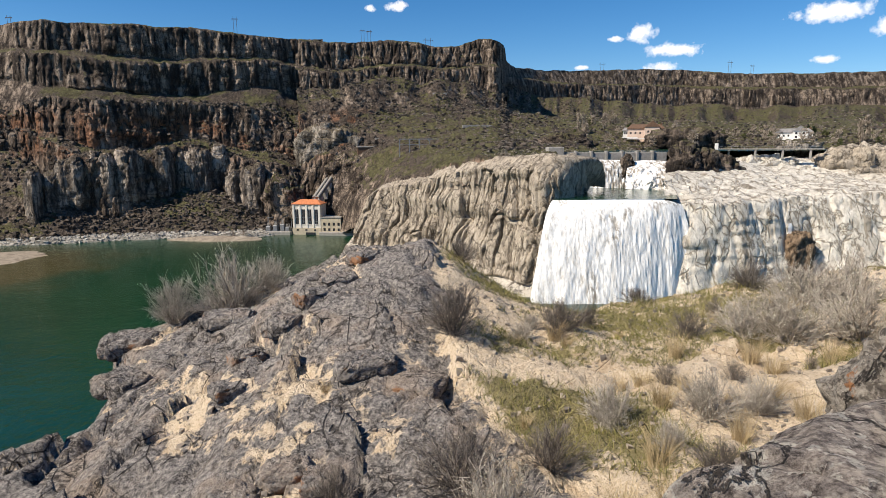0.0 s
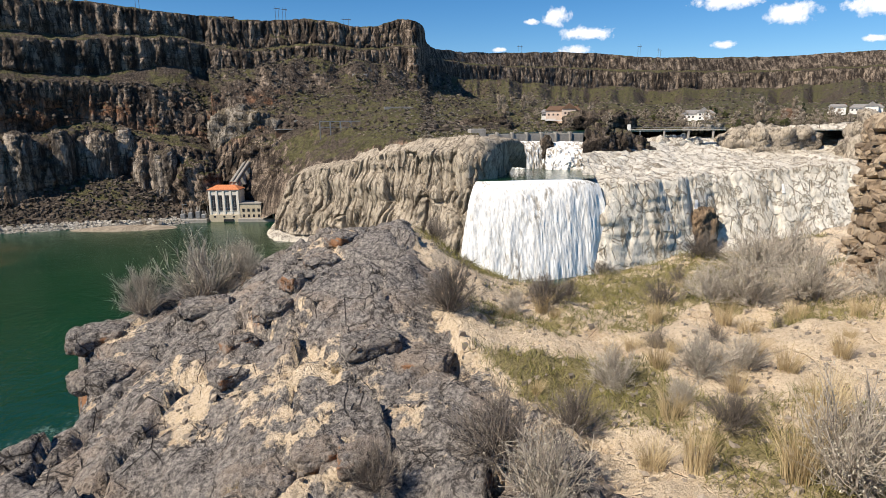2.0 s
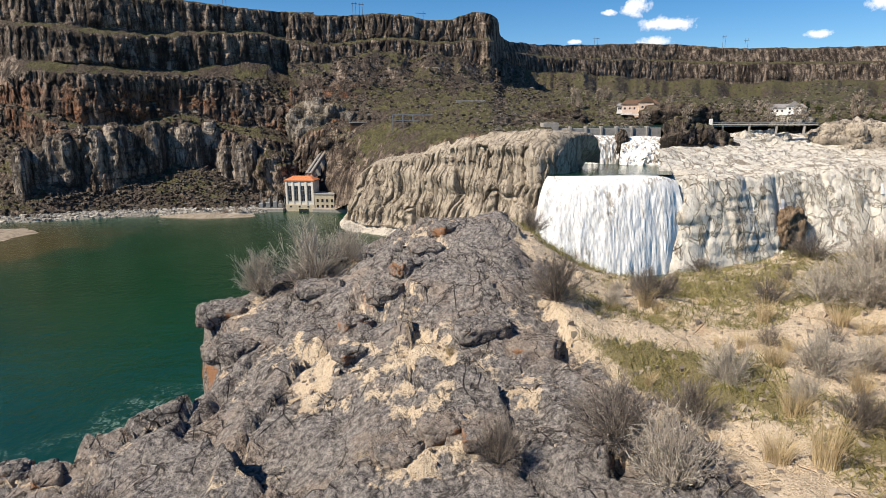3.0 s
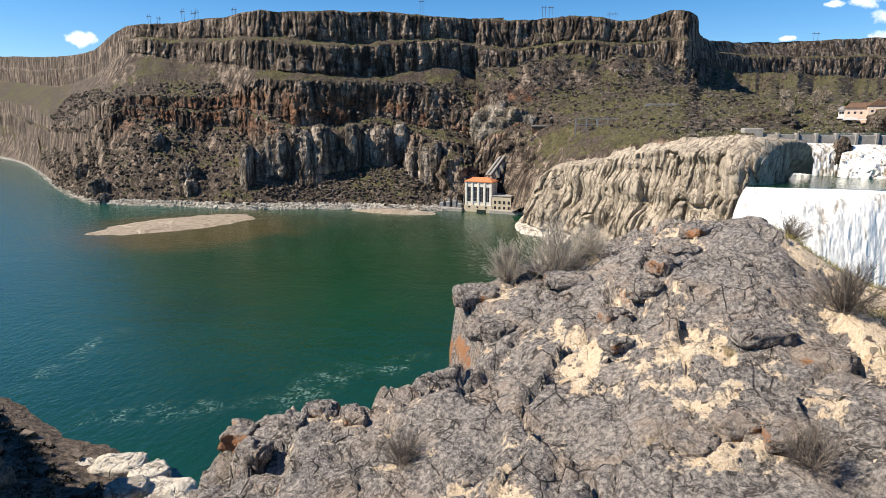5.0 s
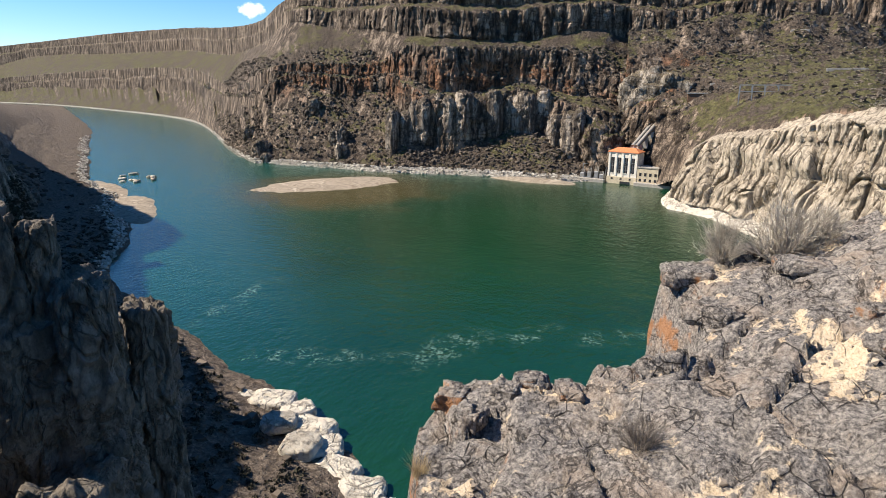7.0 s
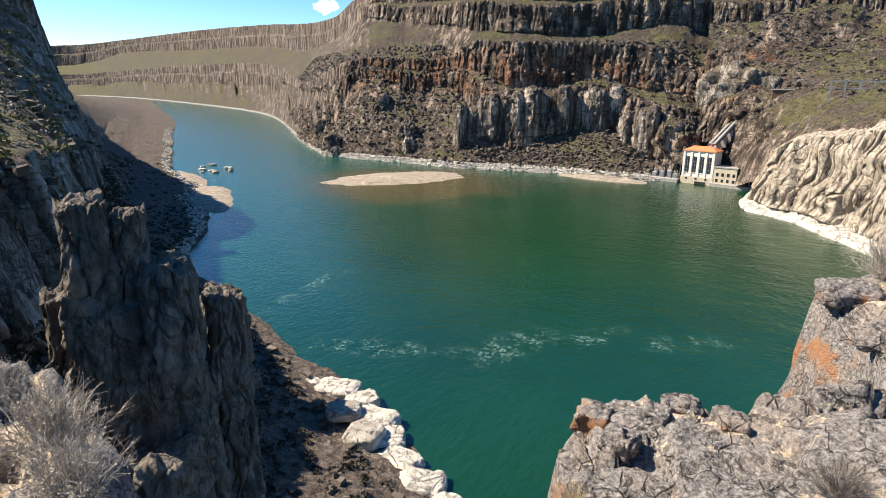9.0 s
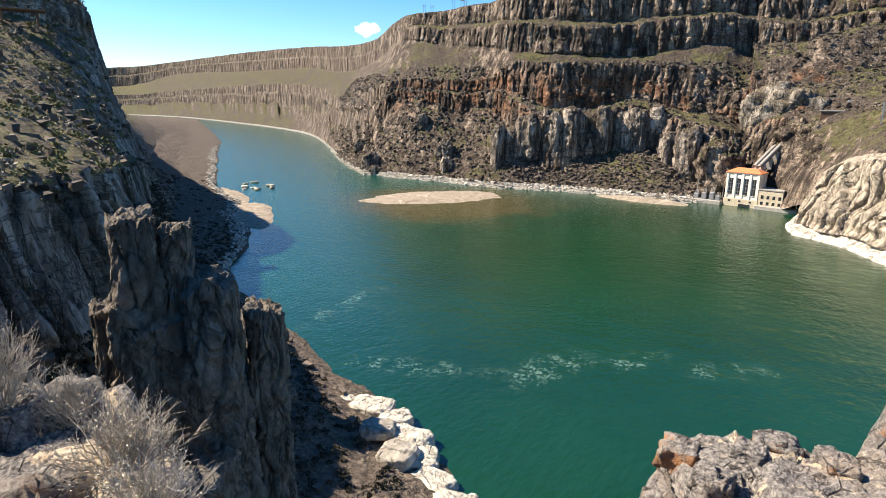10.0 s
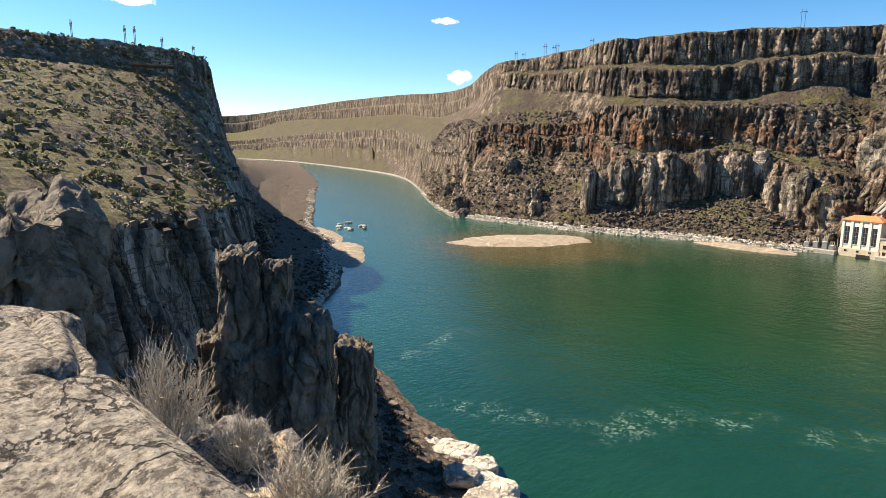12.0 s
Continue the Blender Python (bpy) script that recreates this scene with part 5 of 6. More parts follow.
def build_powerhouse():
    root = tagged(new("powerhouse"), "cream powerhouse with an orange hipped roof by the river", "building")
    part("base", box_mesh("base", (-0.5, -0.6, -6), (24.5, 14, 5.2), CREAM_WALL, 0.15), root, "tan plinth with a dark tailrace")
    part("wall", box_mesh("wall", (0, 0, 5.2), (24, 13.5, 24), WHITE_WALL, 0.1), root)
    part("cornice", box_mesh("cornice", (-0.6, -0.6, 24), (24.6, 14.1, 25), WHITE_WALL, 0.15), root)
    part("roof", hip_roof("roof", (0, 0), (24, 13.5), 25.05, 28.2, TILE_RED), root)
    for i in range(5):
        x = 0.9 + i * 5.55
        part("pilaster", box_mesh("pilaster", (x - 0.85, -0.45, 5.2), (x + 0.85, 0.05, 23.95), WHITE_WALL, 0.08), root)
    for i in range(4):
        x = 3.67 + i * 5.55
        w = part("window", box_mesh("window", (x - 1.35, -0.12, 8.2), (x + 1.35, 0.1, 20.5), DARK_GLASS), root, "tall dark window")
        part("sill", box_mesh("sill", (x - 1.6, -0.3, 7.8), (x + 1.6, 0.1, 8.2), WHITE_WALL), w)
        part("mullion", box_mesh("mullion", (x - 0.1, -0.2, 8.2), (x + 0.1, -0.1, 20.5), STEEL), w)
        for k in range(3):
            part("mullion", box_mesh("mullion", (x - 1.35, -0.2, 10.6 + k * 3), (x + 1.35, -0.1, 10.8 + k * 3), STEEL), w)
    for i in range(3):
        x = 4 + i * 7.5
        part("vent", box_mesh("vent", (x - 0.8, -0.75, 2.9), (x + 0.8, -0.5, 4.2), DARK_GLASS), root)
    part("tailrace", box_mesh("tailrace", (11, -1.0, -2), (19, -0.5, 1.6), DARK_GLASS), root, "dark tailrace opening at the water")
    part("wing", box_mesh("wing", (24.2, -0.2, -2), (41, 13, 13.5), CREAM_WALL, 0.1), root)
    part("wing_roof", box_mesh("wing_roof", (23.9, -0.6, 13.5), (41.4, 13.4, 14.5), CONCRETE, 0.1), root)
    for i in range(4):
        x = 27 + i * 4
        part("window", box_mesh("window", (x - 0.9, -0.35, 7.4), (x + 0.9, -0.1, 9.9), DARK_GLASS), root)
        part("window", box_mesh("window", (x - 0.9, -0.35, 3.0), (x + 0.9, -0.1, 5.2), DARK_GLASS), root)
    part("porch_roof", box_mesh("porch_roof", (41.4, 2, 10.6), (50, 12, 11.8), ROOF_GREY, 0.1), root)
    for x in (42, 45.5, 49.3):
        part("column", box_mesh("column", (x - 0.5, 2.3, 0), (x + 0.5, 3.3, 10.6), WHITE_WALL, 0.1), root)
    part("porch_wall", box_mesh("porch_wall", (41.4, 8, 0), (50, 12, 10.6), DARK_GLASS), root)
    part("terrace", box_mesh("terrace", (23, -3, -6), (52, 14, 2.2), CONCRETE, 0.3), root)
    root.matrix_world = pose(-121.5, 486, 0.5, 0, 0, -8)
    yard = tagged(new("transformer_yard"), "grey transformers and steel frames on a concrete pad", "electrical plant")
    part("pad", box_mesh("pad", (0, 0, -5), (24, 12, 2.0), CONCRETE, 0.3), yard)
    for i, (x, h) in enumerate([(4, 6.5), (10, 8), (16, 9.5), (20.5, 6)]):
        t = part("transformer", box_mesh("transformer", (x - 1.8, 3, 2), (x + 1.8, 7, 2 + h * 0.6), STEEL, 0.3), yard)
        for k in (-1, 0, 1):
            part("bushing", box_mesh("bushing", (x + k * 1.1 - 0.25, 4.7, 2 + h * 0.6), (x + k * 1.1 + 0.25, 5.2, 2 + h), CONCRETE, 0.05), t)
    for x in (2, 12, 22):
        part("post", box_mesh("post", (x - 0.25, 9, 2), (x + 0.25, 9.5, 13), STEEL), yard)
    part("beam", box_mesh("beam", (2, 9, 12.5), (22, 9.5, 13), STEEL), yard)
    yard.matrix_world = pose(-147, 484, 0.8, 0, 0, -6)
    pen = tagged(new("penstock"), "pale steel penstock running down the rocky slope", "pipe")
    a, b = Vector((-104, 495, 29)), Vector((-89, 520, 54))
    for k in (-2.2, 2.2):
        v, f = [], []
        side = Vector((0.8, -0.6, 0)) * k
        for e in (a, b):
            for j in range(10):
                g = j * 2 * math.pi / 10
                v.append(e + side + Vector((math.cos(g) * 1.7, 0, math.sin(g) * 1.7)))
        f = [(j, (j + 1) % 10, 10 + (j + 1) % 10, 10 + j) for j in range(10)] + [tuple(range(10)), tuple(range(10, 20))]
        part("pipe", mesh_of("pipe", v, f, CONCRETE, True), pen)
    for k in range(5):
        c = a.lerp(b, (k + 0.5) / 5)
        part("saddle", box_mesh("saddle", (c.x - 4.5, c.y - 1, c.z - 9), (c.x + 4.5, c.y + 1, c.z - 0.8), CONCRETE, 0.2), pen)


build_powerhouse()


# ---- substation, poles, dam, bridge, houses ----


def place_at(az, dist, z):
    return (3.5 + dist * math.sin(radians(az)), 0.9 + dist * math.cos(radians(az)), z)


def h_frame(name, where, height, width, label):
    root = tagged(new(name), label, "power pole", "power poles on the canyon")
    for s in (-1, 1):
        part("pole", box_mesh("pole", (s * width / 2 - 0.17, -0.17, -4), (s * width / 2 + 0.17, 0.17, height), WOOD_POLE, taper=0.7), root)
    part("crossarm", box_mesh("crossarm", (-width * 0.95, -0.2, height * 0.84), (width * 0.95, 0.2, height * 0.84 + 0.5), WOOD_POLE), root)
    for s in (-0.9, 0, 0.9):
        part("insulator", box_mesh("insulator", (s * width - 0.12, -0.12, height * 0.84 - 1.3), (s * width + 0.12, 0.12, height * 0.84), STEEL), root)
    root.matrix_world = pose(*where, 0, 0, 10)
    return root


for ob, az, dist, h, w in [(NORTH, -13.2, 625, 17, 4.5), (NORTH, -11.0, 640, 18, 4.5), (BENCH, -7.4, 660, 13, 3), (BENCH, -6.8, 660, 12, 3), (BENCH, -1.4, 720, 15, 6), (BENCH, 0.8, 740, 10, 4),
                           (NORTH, -41.6, 835, 20, 3), (NORTH, -40.9, 830, 18, 3), (NORTH, -39.0, 800, 24, 3), (NORTH, -38.2, 800, 22, 3), (NORTH, -37.9, 800, 24, 3), (NORTH, -34.9, 730, 16, 3), (NORTH, -18.5, 640, 16, 3),
                           (BENCH, 14.5, 1110, 18, 6), (BENCH, 25.0, 1190, 22, 5), (BENCH, 26.7, 1200, 22, 5)]:
    x, y, _ = place_at(az, dist, 0)
    h_frame("power_pole", (x, y, surface_z(ob, x, y)), h, w, "dark wooden twin-pole power line frame on the rim")
for az, dist, h in ((-79.3, 420, 15), (-75.6, 425, 15), (-74.9, 425, 15), (-72.9, 430, 11), (-70.5, 440, 9)):
    x, y, _ = place_at(az, dist, 0)
    h_frame("power_pole", (x, y, surface_z(SOUTH, x, y)), h, 1.6, "dark wooden power pole on the near rim")


def build_substation():
    root = tagged(new("substation"), "grey steel switchyard frames on the brown bench", "substation")
    for i in range(6):
        for j in range(2):
            part("post", box_mesh("post", (i * 8 - 0.3, j * 12 - 0.3, -4), (i * 8 + 0.3, j * 12 + 0.3, 13), STEEL), root)
    for j in range(2):
        part("beam", box_mesh("beam", (0, j * 12 - 0.3, 12.4), (40, j * 12 + 0.3, 13), STEEL), root)
        part("beam", box_mesh("beam", (0, j * 12 - 0.2, 8), (40, j * 12 + 0.2, 8.4), STEEL), root)
    for i in range(4):
        part("transformer", box_mesh("transformer", (6 + i * 9, 4, -3), (10 + i * 9, 8, 4), HOUSE_WHITE if i == 2 else STEEL, 0.2), root)
    part("shed", box_mesh("shed", (18, -6, -3), (34, -2, 2.5), HOUSE_WHITE, 0.1), root)
    x, y, _ = place_at(-4.2, 480, 0)
    root.matrix_world = pose(x, y, surface_z(BENCH, x, y) + 1, 0, 0, 5)
    shed = tagged(new("shed"), "dark flat-roofed gatehouse at the head of the penstock", "shed")
    part("wall", box_mesh("wall", (0, 0, -5), (14, 8, 5), BROWN, 0.1), shed)
    part("roof", box_mesh("roof", (-0.6, -0.6, 5), (14.6, 8.6, 5.8), CONCRETE, 0.1), shed)
    x, y, _ = place_at(-8.2, 520, 0)
    shed.matrix_world = pose(x, y, surface_z(BENCH, x, y) + 2, 0, 0, 10)
    for az, d, w in ((-6.5, 530, 22), (1.8, 520, 26), (-1.0, 600, 14)):
        x, y, _ = place_at(az, d, 0)
        wall = tagged(new("canal_wall", box_mesh("canal_wall", (0, 0, -3), (w, 1.2, 1.6), CONCRETE, 0.15)), "pale concrete canal wall on the bench", "wall")
        wall.matrix_world = pose(x, y, surface_z(BENCH, x, y) + 0.6, 0, 0, 12)


build_substation()


def build_dam():
    root = tagged(new("dam"), "low concrete diversion dam above the falls", "dam")
    part("wall", box_mesh("wall", (0, 0, -8), (68, 3, 0.0), CONCRETE, 0.2), root)
    part("abutment", box_mesh("abutment", (-10, -4, -8), (0, 6, 3.5), CONCRETE, 0.2), root)
    for i in range(6):
        part("pier", box_mesh("pier", (8 + i * 10, -0.8, -8), (9.4 + i * 10, 3.6, 1.0), CONCRETE, 0.1), root)
    root.matrix_world = pose(80, 386, 68.1, 0, 0, 2)
    br = tagged(new("bridge"), "low grey footbridge across the upper river", "bridge")
    part("deck", box_mesh("deck", (0, 0, 1.0), (62, 3, 1.6), CONCRETE, 0.1), br)
    for i in range(4):
        part("pier", box_mesh("pier", (6 + i * 16, 0.5, -5), (7.2 + i * 16, 2.5, 1.0), CONCRETE, 0.1), br)
    for i in range(9):
        part("rail_post", box_mesh("rail_post", (i * 7.6 + 0.3, 0.1, 1.6), (i * 7.6 + 0.5, 0.3, 2.7), STEEL), br)
    part("rail", box_mesh("rail", (0, 0.1, 2.6), (62, 0.3, 2.8), STEEL), br)
    part("tower", box_mesh("tower", (-2, 0, -3), (0, 3, 5), HOUSE_WHITE, 0.1), br)
    br.matrix_world = pose(*place_at(24.6, 440, 68.3), 0, 0, -18)


build_dam()


def build_house(where, turn, w, d, h, wall, roof, label, gables=1):
    root = tagged(new("house"), label, "house")
    part("wall", box_mesh("wall", (0, 0, -4), (w, d, h), wall, 0.08), root)
    part("roof", hip_roof("roof", (0, 0), (w, d), h + 0.5, h + d * 0.32, roof, 0.7, 0.75), root)
    if gables:
        part("wall", box_mesh("wall", (w * 0.45, -d * 0.45, -4), (w * 0.85, 0.0, h + 1.5), wall, 0.08), root)
        x0, x1, y0, y1, z = w * 0.45 - 0.6, w * 0.85 + 0.6, -d * 0.45 - 0.6, d * 0.4, h + 1.5
        xm = (x0 + x1) / 2
        part("gable_roof", mesh_of("gable_roof", [(x0, y0, z), (xm, y0, z + (x1 - x0) * 0.38), (x1, y0, z), (x0, y1, z), (xm, y1, z + (x1 - x0) * 0.38), (x1, y1, z)], [(0, 1, 4, 3), (1, 2, 5, 4), (0, 2, 1), (3, 4, 5), (0, 3, 5, 2)], roof), root)
        for k in range(2):
            x = w * (0.54 + 0.2 * k)
            for z in (1.2, 4.4):
                if z + 1.8 < h + 1:
                    part("window", box_mesh("window", (x - 0.8, -d * 0.45 - 0.1, z), (x + 0.8, -d * 0.45 + 0.1, z + 1.7), DARK_GLASS), root)
    for k in range(3):
        x = w * (0.08 + 0.13 * k)
        part("window", box_mesh("window", (x - 0.7, -0.1, h * 0.45), (x + 0.7, 0.1, h * 0.45 + 1.6), DARK_GLASS), root)
    part("deck", box_mesh("deck", (-1, -d * 0.5 - 3.5, -1.2), (w * 0.9, -d * 0.5 + 0.5, -0.4), HOUSE_WHITE, 0.05), root)
    part("chimney", box_mesh("chimney", (w * 0.9, d * 0.4, h), (w * 0.9 + 1.4, d * 0.4 + 1.4, h + d * 0.4), BROWN, 0.05), root)
    root.matrix_world = pose(*where, 0, 0, turn)


for az, dist, turn, w, d, h, wall, roof, lab, gb in [
        (17.0, 545, -14, 30, 13, 7.5, HOUSE_PINK, BROWN, "large tan house with brown roof above the river", 1), (16.6, 548, -14, 13, 9, 5, HOUSE_WHITE, ROOF_GREY, "white house wing with grey roof above the river", 0),
        (28.9, 590, -28, 27, 12, 5.5, HOUSE_WHITE, ROOF_GREY, "white house with grey roof above the river", 1), (36.5, 640, -36, 15, 10, 5, BROWN, BROWN, "brown wooden barn above the river", 0),
        (41.2, 700, -40, 26, 12, 4.5, HOUSE_WHITE, ROOF_GREY, "white house with pale roof above the river", 1), (39.8, 690, -40, 14, 9, 4, HOUSE_WHITE, ROOF_GREY, "small white house above the river", 0)]:
    x, y, _ = place_at(az, dist, 0)
    build_house((x, y, surface_z(BENCH, x, y) + 1.0), turn, w, d, h, wall, roof, lab, gb)

deck = tagged(new("viewing_deck"), "brown overlook platform jutting from the near rim", "viewing deck")
part("deck", box_mesh("deck", (0, 0, 0), (20, 9, 0.8), BROWN, 0.1), deck)
for k in range(6):
    part("post", box_mesh("post", (k * 3.9, 0.1, 0.8), (k * 3.9 + 0.25, 0.35, 2.2), BROWN), deck)
part("rail", box_mesh("rail", (0, 0.1, 2.1), (20, 0.35, 2.35), BROWN), deck)
part("brace", box_mesh("brace", (2, 3, -6), (3, 8, 0), BROWN), deck)
part("brace", box_mesh("brace", (16, 3, -6), (17, 8, 0), BROWN), deck)
deck.matrix_world = pose(*place_at(-75.4, 355, 115.5), 0, 0, 75)


# ---- trees ----


def tree_meshes(seed, style):
    """A tree ten metres tall: tapered trunk, limbs and an uneven crown."""
    rng = np.random.default_rng(seed)
    k = 6
    w = np.linspace(0, 1, k)
    trunk = np.zeros((1, k, 3))
    trunk[0, :, 2] = w * 9.0
    trunk[0, :, :2] = np.cumsum(rng.normal(scale=0.12, size=(k, 2)), axis=0)
    n = 34
    at = rng.uniform(0.15, 0.98, n)
    base = np.stack([np.interp(at, w, trunk[0, :, j]) for j in range(3)], 1)
    az = rng.uniform(0, 2 * math.pi, n)
    if style == "poplar":
        reach, up = 1.3 * (1.1 - at * 0.5), 2.2
    elif style == "pine":
        reach, up = 2.7 * (1.06 - at), -0.1
    else:
        reach, up = 3.4 * np.sin(np.clip(at, 0.2, 0.97) * math.pi) ** 0.6, 1.6
    reach = reach * rng.uniform(0.6, 1.2, n)
    tip = base + np.stack([np.cos(az) * reach, np.sin(az) * reach, up * rng.uniform(0.5, 1.1, n)], 1)
    limbs = base[:, None] + (tip - base)[:, None] * w[None, :, None]
    limbs[:, 1:] += rng.normal(scale=0.10, size=limbs[:, 1:].shape)
    m = 700 if style in ("pine", "green") else 420
    who = rng.integers(0, n, m)
    c = base[who] + (tip - base)[who] * rng.uniform(0.35, 1.1, (m, 1)) + rng.normal(scale=0.28, size=(m, 3))
    if style == "pine" or style == "green":
        v, q = leaf_quads(rng, c, 0.42, 0.6)
        crown = array_mesh("crown", v, q, PINE_LEAF if style == "pine" else GREEN_LEAF)
    else:
        end = c + rng.normal(scale=0.35, size=c.shape) + np.array([0, 0, 0.45])
        crown = twig_mesh("crown", np.stack([c, (c + end) / 2, end], 1), np.full(m, 0.17), BARE_CROWN)
    return [("trunk", twig_mesh("trunk", trunk, [0.28], BARK)), ("branchwork", twig_mesh("limbs", limbs, np.full(n, 0.07), BARK)), ("crown", crown)]


TREES = {s: [tree_meshes(800 + 10 * j + i, s) for i in range(2)] for j, s in enumerate(("pine", "poplar", "bare", "green"))}
LABELS = {"pine": "dark green conifer near the houses", "poplar": "tall bare grey poplar near the houses", "bare": "bare brown leafless tree near the river", "green": "olive green shrub tree near the river"}
rng = random.Random(77)
spots = [("pine", 19.8 + 0.3 * k, 530 + 9 * (k % 3), 11 + (k * 7) % 5) for k in range(11)]
spots += [("pine", 31.2, 600, 14), ("pine", 31.5, 610, 11), ("pine", 38.0, 690, 10), ("pine", 35.0, 640, 8), ("poplar", 35.0, 600, 22), ("poplar", 34.7, 604, 18), ("poplar", 37.5, 640, 18), ("poplar", 12.6, 560, 17), ("poplar", 13.0, 570, 15), ("poplar", 14.9, 570, 16)]
spots += [("bare", rng.uniform(13, 45), rng.uniform(505, 640), rng.uniform(8, 14)) for _ in range(50)]
spots += [("green", rng.uniform(12, 44), rng.uniform(505, 640), rng.uniform(4, 8)) for _ in range(34)]
for i, (s, az, dist, h) in enumerate(spots):
    x, y, _ = place_at(az, dist, 0)
    z = surface_z(BENCH, x, y)
    if z < 69.5:
        continue
    t = make_thing("tree", TREES[s][i % 2], LABELS[s], "tree", "trees above the river")
    t.matrix_world = pose(x, y, z - 0.3, 0, 0, i * 77) @ Matrix.Scale(h / 10, 4)

for i, (x, y) in enumerate([(-165, 466), (-158, 470), (-470, 424), (-455, 420), (-520, 428)]):
    t = make_thing("tree", TREES["bare"][i % 2], "bare brown shrub tree on the far shore", "tree", "trees on the far shore")
    t.matrix_world = pose(x, y, surface_z(NORTH, x, y) - 0.3, 0, 0, i * 70) @ Matrix.Scale(0.8, 4)


# ---- loose stones and scrub ----


def scatter(name, source, count, test, size, material, label, category, seed, shape="stone"):
    """Many small stones or shrubs resting on a surface, as one object."""
    rng = np.random.default_rng(seed)
    n = len(source.data.vertices)
    co = np.empty(n * 3, np.float32)
    no = np.empty(n * 3, np.float32)
    source.data.vertices.foreach_get("co", co)
    source.data.vertices.foreach_get("normal", no)
    co, no = co.reshape(-1, 3), no.reshape(-1, 3)
    ok = np.flatnonzero(test(co, np.abs(no[:, 2])))
    c = co[rng.choice(ok, min(count, len(ok)), replace=False)].astype(float)
    c[:, :2] += rng.normal(scale=0.8, size=(len(c), 2)) * size[1] * 0.5
    s = rng.uniform(size[0], size[1], len(c)) ** 1.0
    if shape == "stone":
        cube = np.array([(x, y, z) for x in (-1, 1) for y in (-1, 1) for z in (-1, 1)], float) * 0.55
        jit = cube[None] + rng.normal(scale=0.2, size=(len(c), 8, 3))
        v = c[:, None] + jit * s[:, None, None] * np.array([1.1, 0.9, 0.75])
        f = np.array([(0, 1, 3, 2), (4, 6, 7, 5), (0, 4, 5, 1), (2, 3, 7, 6), (0, 2, 6, 4), (1, 5, 7, 3)])
        q = (np.arange(len(c)) * 8)[:, None, None] + f[None]
        me = array_mesh(name, v.reshape(-1, 3), q.reshape(-1, 4), material)
    else:
        m = 30
        d = rng.normal(size=(len(c), m, 3))
        d /= np.linalg.norm(d, axis=2)[..., None]
        d[:, :, 2] = np.abs(d[:, :, 2]) * 0.8
        p = c[:, None] + d * s[:, None, None] * rng.uniform(0.55, 1.0, (len(c), m, 1))
        v, q = leaf_quads(rng, p.reshape(-1, 3), float(size[1]) * 0.22, 0.6)
        me = array_mesh(name, v, q, material)
    return tagged(new(name, me), label, category, kind="stuff")


STONE_DARK = fibre_material("talus_stone", (0.035, 0.029, 0.024), (0.21, 0.17, 0.135))
STONE_PALE = fibre_material("shore_stone", (0.28, 0.26, 0.225), (0.62, 0.58, 0.51))
SCRUB = fibre_material("slope_scrub", (0.07, 0.07, 0.03), (0.22, 0.21, 0.09))
SCRUB_GREY = fibre_material("grey_scrub", (0.14, 0.12, 0.09), (0.36, 0.32, 0.26))
near_x = lambda c: (c[:, 0] > -800)
scatter("shore_stones", NORTH, 5200, lambda c, n: (c[:, 2] > 0.2) & (c[:, 2] < 4.2) & near_x(c), (0.6, 1.7), STONE_PALE, "pale riprap stones along the far shore", "stones", 1)
scatter("talus_stones", NORTH, 8000, lambda c, n: (c[:, 2] > 4) & (c[:, 2] < 112) & (n > 0.5) & near_x(c), (0.5, 2.4), STONE_DARK, "dark broken basalt blocks on the far talus", "stones", 2)
scatter("bench_stones", BENCH, 9000, lambda c, n: (c[:, 2] > 70) & (c[:, 2] < 150) & (n > 0.45) & (np.hypot(c[:, 0], c[:, 1]) < 1300), (0.6, 2.4), STONE_DARK, "dark basalt blocks on the brown slope", "stones", 3)
scatter("bench_scrub", BENCH, 2200, lambda c, n: (c[:, 2] > 66) & (c[:, 2] < 125) & (n > 0.6) & (np.hypot(c[:, 0], c[:, 1]) < 1000), (0.5, 1.8), SCRUB_GREY, "low grey-brown scrub on the far slope", "shrubs", 4, "scrub")
scatter("slope_scrub", SOUTH, 1700, lambda c, n: (c[:, 2] > 56) & (n > 0.5) & (c[:, 0] > -480) & (c[:, 0] < -70), (0.6, 2.2), SCRUB, "olive green scrub on the near slope", "shrubs", 5, "scrub")
scatter("slope_scrub_grey", SOUTH, 1300, lambda c, n: (c[:, 2] > 56) & (n > 0.45) & (c[:, 0] > -480) & (c[:, 0] < -70), (0.6, 2.2), SCRUB_GREY, "grey dry scrub on the near slope", "shrubs", 6, "scrub")
# scrub of the low bank; its near-black colour also stands in for shade
SHADE_BRUSH = fibre_material("shade_brush", (0.018, 0.017, 0.012), (0.085, 0.075, 0.05))
scatter("bank_brush", SOUTH, 2600, lambda c, n: (c[:, 2] > 2.5) & (c[:, 2] < 34) & (c[:, 0] > -330) & (c[:, 0] < -30) & (c[:, 1] > 20), (0.6, 1.6), SHADE_BRUSH, "leafless brush coloured dark to deepen the shade of the near bank", "shrubs", 9, "scrub")
scatter("slope_stones", SOUTH, 2600, lambda c, n: (c[:, 2] > 2) & (n > 0.4) & (c[:, 0] > -520), (0.5, 2.2), STONE_DARK, "loose grey stones on the near slope", "stones", 7)
scatter("spit_stones", SOUTH, 1300, lambda c, n: (c[:, 2] > 0.1) & (c[:, 2] < 3) & (c[:, 0] > -900) & (c[:, 0] < -230), (0.5, 1.4), STONE_PALE, "pale stones along the near shore", "stones", 8)


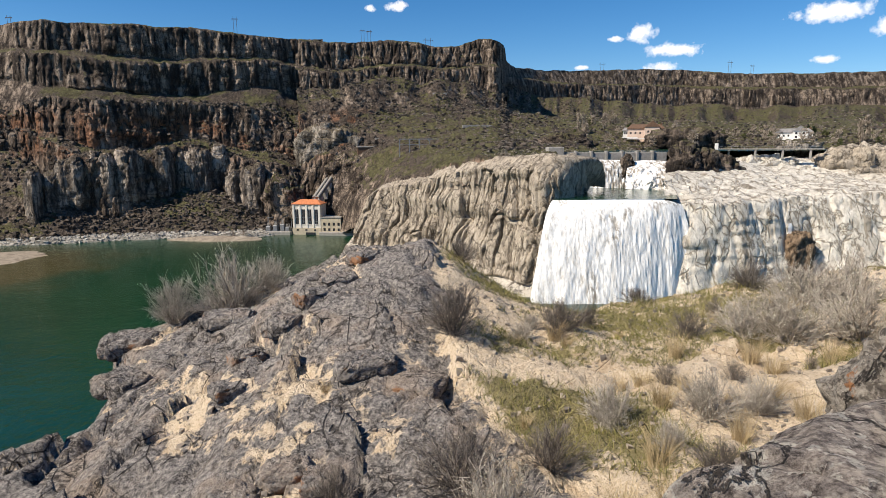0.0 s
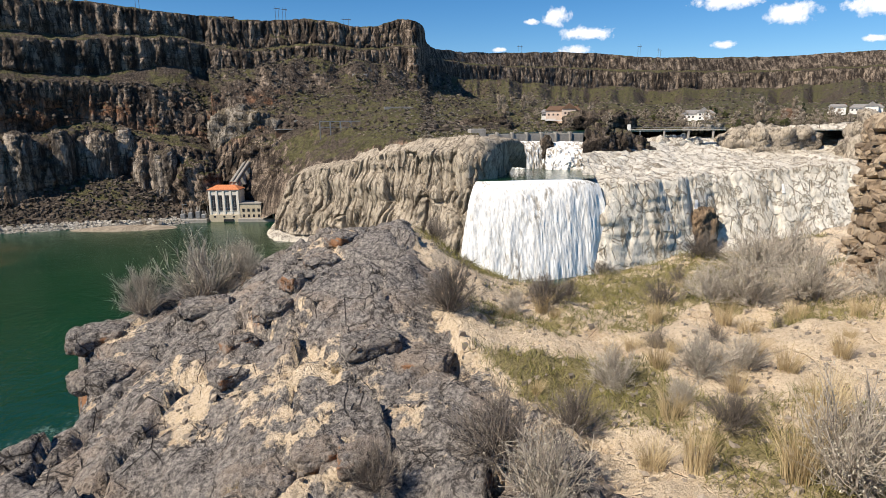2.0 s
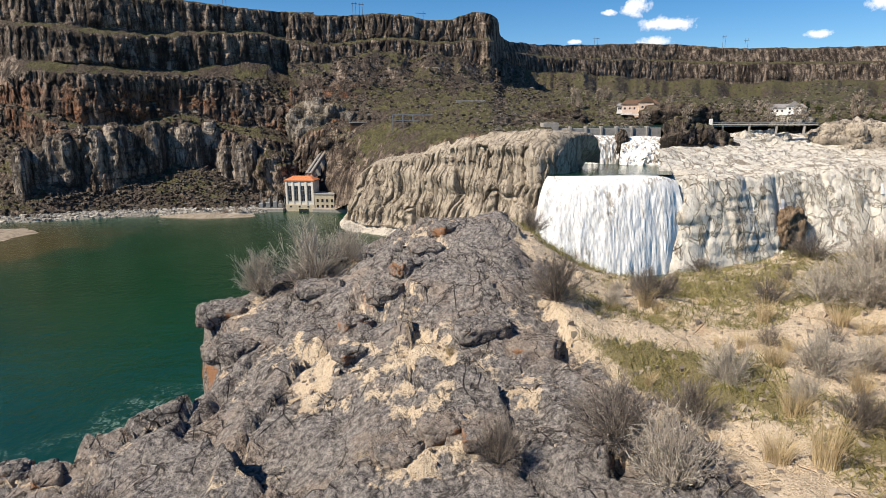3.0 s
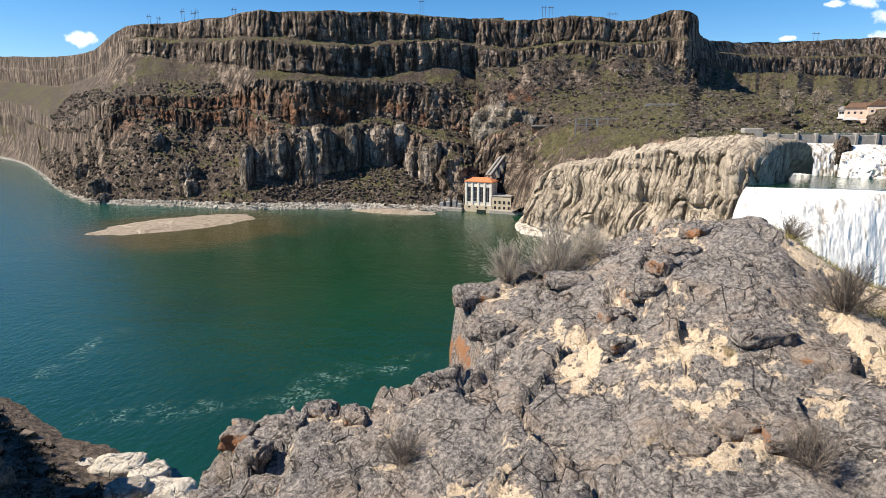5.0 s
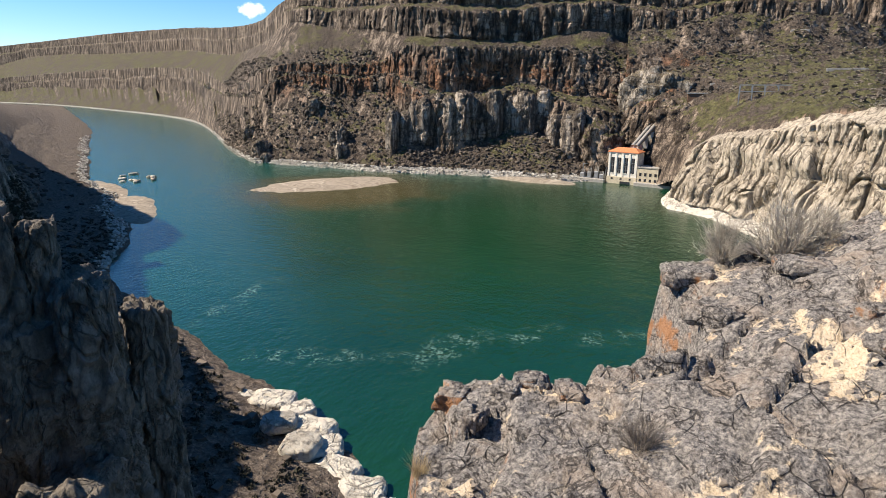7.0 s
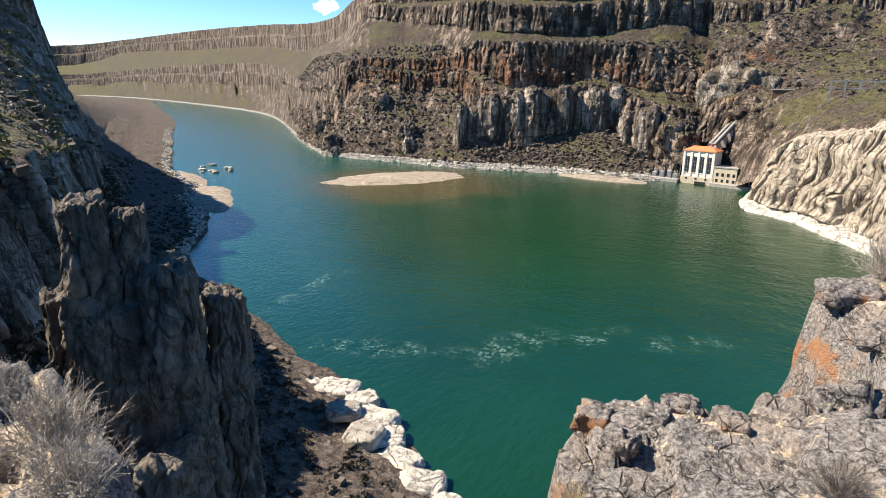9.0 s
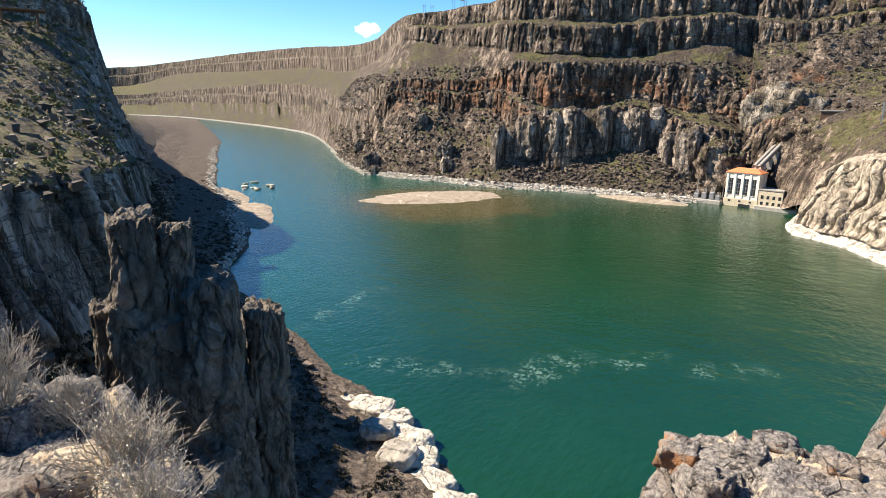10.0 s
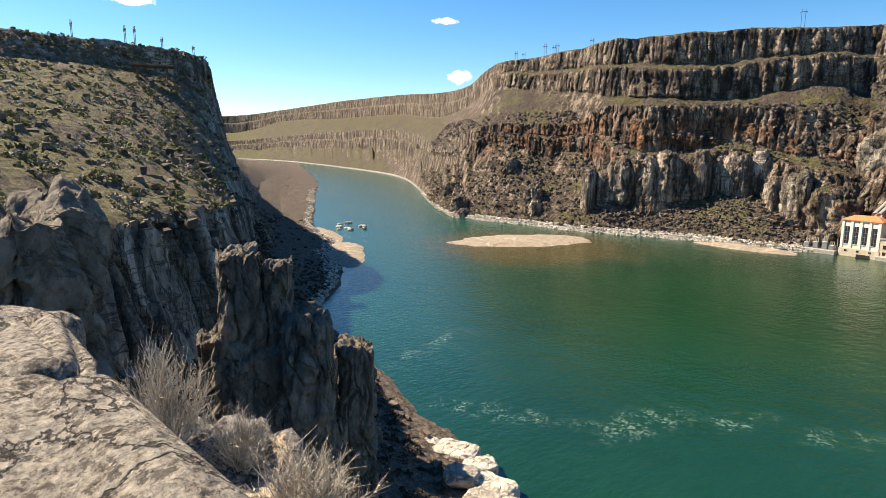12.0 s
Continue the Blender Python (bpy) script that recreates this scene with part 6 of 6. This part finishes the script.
def ground_cover(name, count, seed, kind, material, label, category):
    """Pebbles, or short dry blades, over the near ground."""
    rng = np.random.default_rng(seed)
    x, y = rng.uniform(-5, 12, count * 4), rng.uniform(3.6, 12, count * 4)
    z, d, sand, moss = ground_surface(x, y)
    ok = np.flatnonzero((d < -0.15) & ((moss > 0.32) if kind == "grass" else (sand > 0.45)))[:count]
    x, y, z = x[ok], y[ok], z[ok]
    c = np.stack([x, y, z], 1)
    n = len(c)
    if kind == "grass":
        tip = np.stack([rng.normal(scale=0.035, size=n), rng.normal(scale=0.035, size=n), rng.uniform(0.03, 0.11, n)], 1)
        me = twig_mesh(name, np.stack([c, c + tip * 0.55, c + tip * np.array([1.5, 1.5, 1.0])], 1), rng.uniform(0.0025, 0.005, n), material)
    else:
        s = 0.006 + 0.05 * rng.uniform(0, 1, n) ** 3.5
        cube = np.array([(a, b, e) for a in (-1, 1) for b in (-1, 1) for e in (-1, 1)], float) * 0.5
        v = c[:, None] + (cube[None] + rng.normal(scale=0.2, size=(n, 8, 3))) * s[:, None, None]
        f = np.array([(0, 1, 3, 2), (4, 6, 7, 5), (0, 4, 5, 1), (2, 3, 7, 6), (0, 2, 6, 4), (1, 5, 7, 3)])
        q = (np.arange(n) * 8)[:, None, None] + f[None]
        me = array_mesh(name, v.reshape(-1, 3), q.reshape(-1, 4), material)
    return tagged(new(name, me), label, category, kind="stuff")


MOSS_BLADE = fibre_material("short_grass", (0.07, 0.075, 0.02), (0.38, 0.33, 0.13))
PEBBLE = fibre_material("pebbles", (0.14, 0.12, 0.10), (0.44, 0.37, 0.29))
ground_cover("short_grass", 20000, 11, "grass", MOSS_BLADE, "short green and straw grass on sandy ground", "grass")
ground_cover("pebbles", 6000, 12, "pebble", PEBBLE, "small stones and grit on the sand", "pebbles")


# ---- lava-stone wall ----


def build_stone_wall():
    m = Nodes("wall_stone")
    col = m.ramp(m.random(), [(0.0, (0.20, 0.15, 0.105)), (0.5, (0.34, 0.26, 0.18)), (1.0, (0.46, 0.37, 0.265))])
    col = m.mix(m.step(m.noise(0.06, 8, rough=0.75), 0.50, 0.66), col, (0.13, 0.10, 0.075))
    stone_mat = m.finish(col, 0.9, m.noise(0.05, 8, rough=0.75), 0.03, 0.2)
    mortar = plain("dark_joint", (0.06, 0.048, 0.038), 0.95, 0.1, 0.3)
    root = tagged(new("stone_wall"), "rough brown lava-stone wall beside the path", "stone wall")
    length, height = 3.4, 2.35
    part("core", box_mesh("core", (0, 0.10, -0.6), (length, 0.55, height - 0.08), mortar, 0.02), root)
    shapes = []
    for i in range(6):
        p = rock_points(14, 9, (0.5, 0.5, 0.5), 300 + i, 0.32, 0.9, 0.12)
        ob = grid_mesh("stone", p, 14, 9, stone_mat, smooth=False)
        shapes.append(ob.data)
        bpy.data.objects.remove(ob)
    rng = random.Random(5)
    z = -0.15
    while z < height - 0.1:
        h = rng.uniform(0.11, 0.19)
        x = rng.uniform(-0.1, 0.05)
        while x < length:
            w = rng.uniform(0.13, 0.29)
            s = part("stone", rng.choice(shapes), root)
            s.matrix_basis = pose(x + w / 2, 0.13 + rng.uniform(-0.07, 0.06), z + h / 2 + rng.uniform(-0.03, 0.03), rng.uniform(-12, 12), rng.uniform(-22, 22), rng.uniform(-16, 16)) @ Matrix.Diagonal((w * 1.0, 0.36, h * 1.06, 1))
            x += w
        z += h * 0.95
    # end face towards the falls
    z = -0.1
    while z < height - 0.1:
        h = rng.uniform(0.2, 0.32)
        s = part("stone", rng.choice(shapes), root)
        s.matrix_basis = pose(0.02, 0.36, z + h / 2, 0, 0, 90) @ Matrix.Diagonal((0.5, 0.3, h * 1.1, 1))
        z += h * 0.95
    root.matrix_world = pose(9.65, 8.6, 73.9, 0, 0, -103)


build_stone_wall()
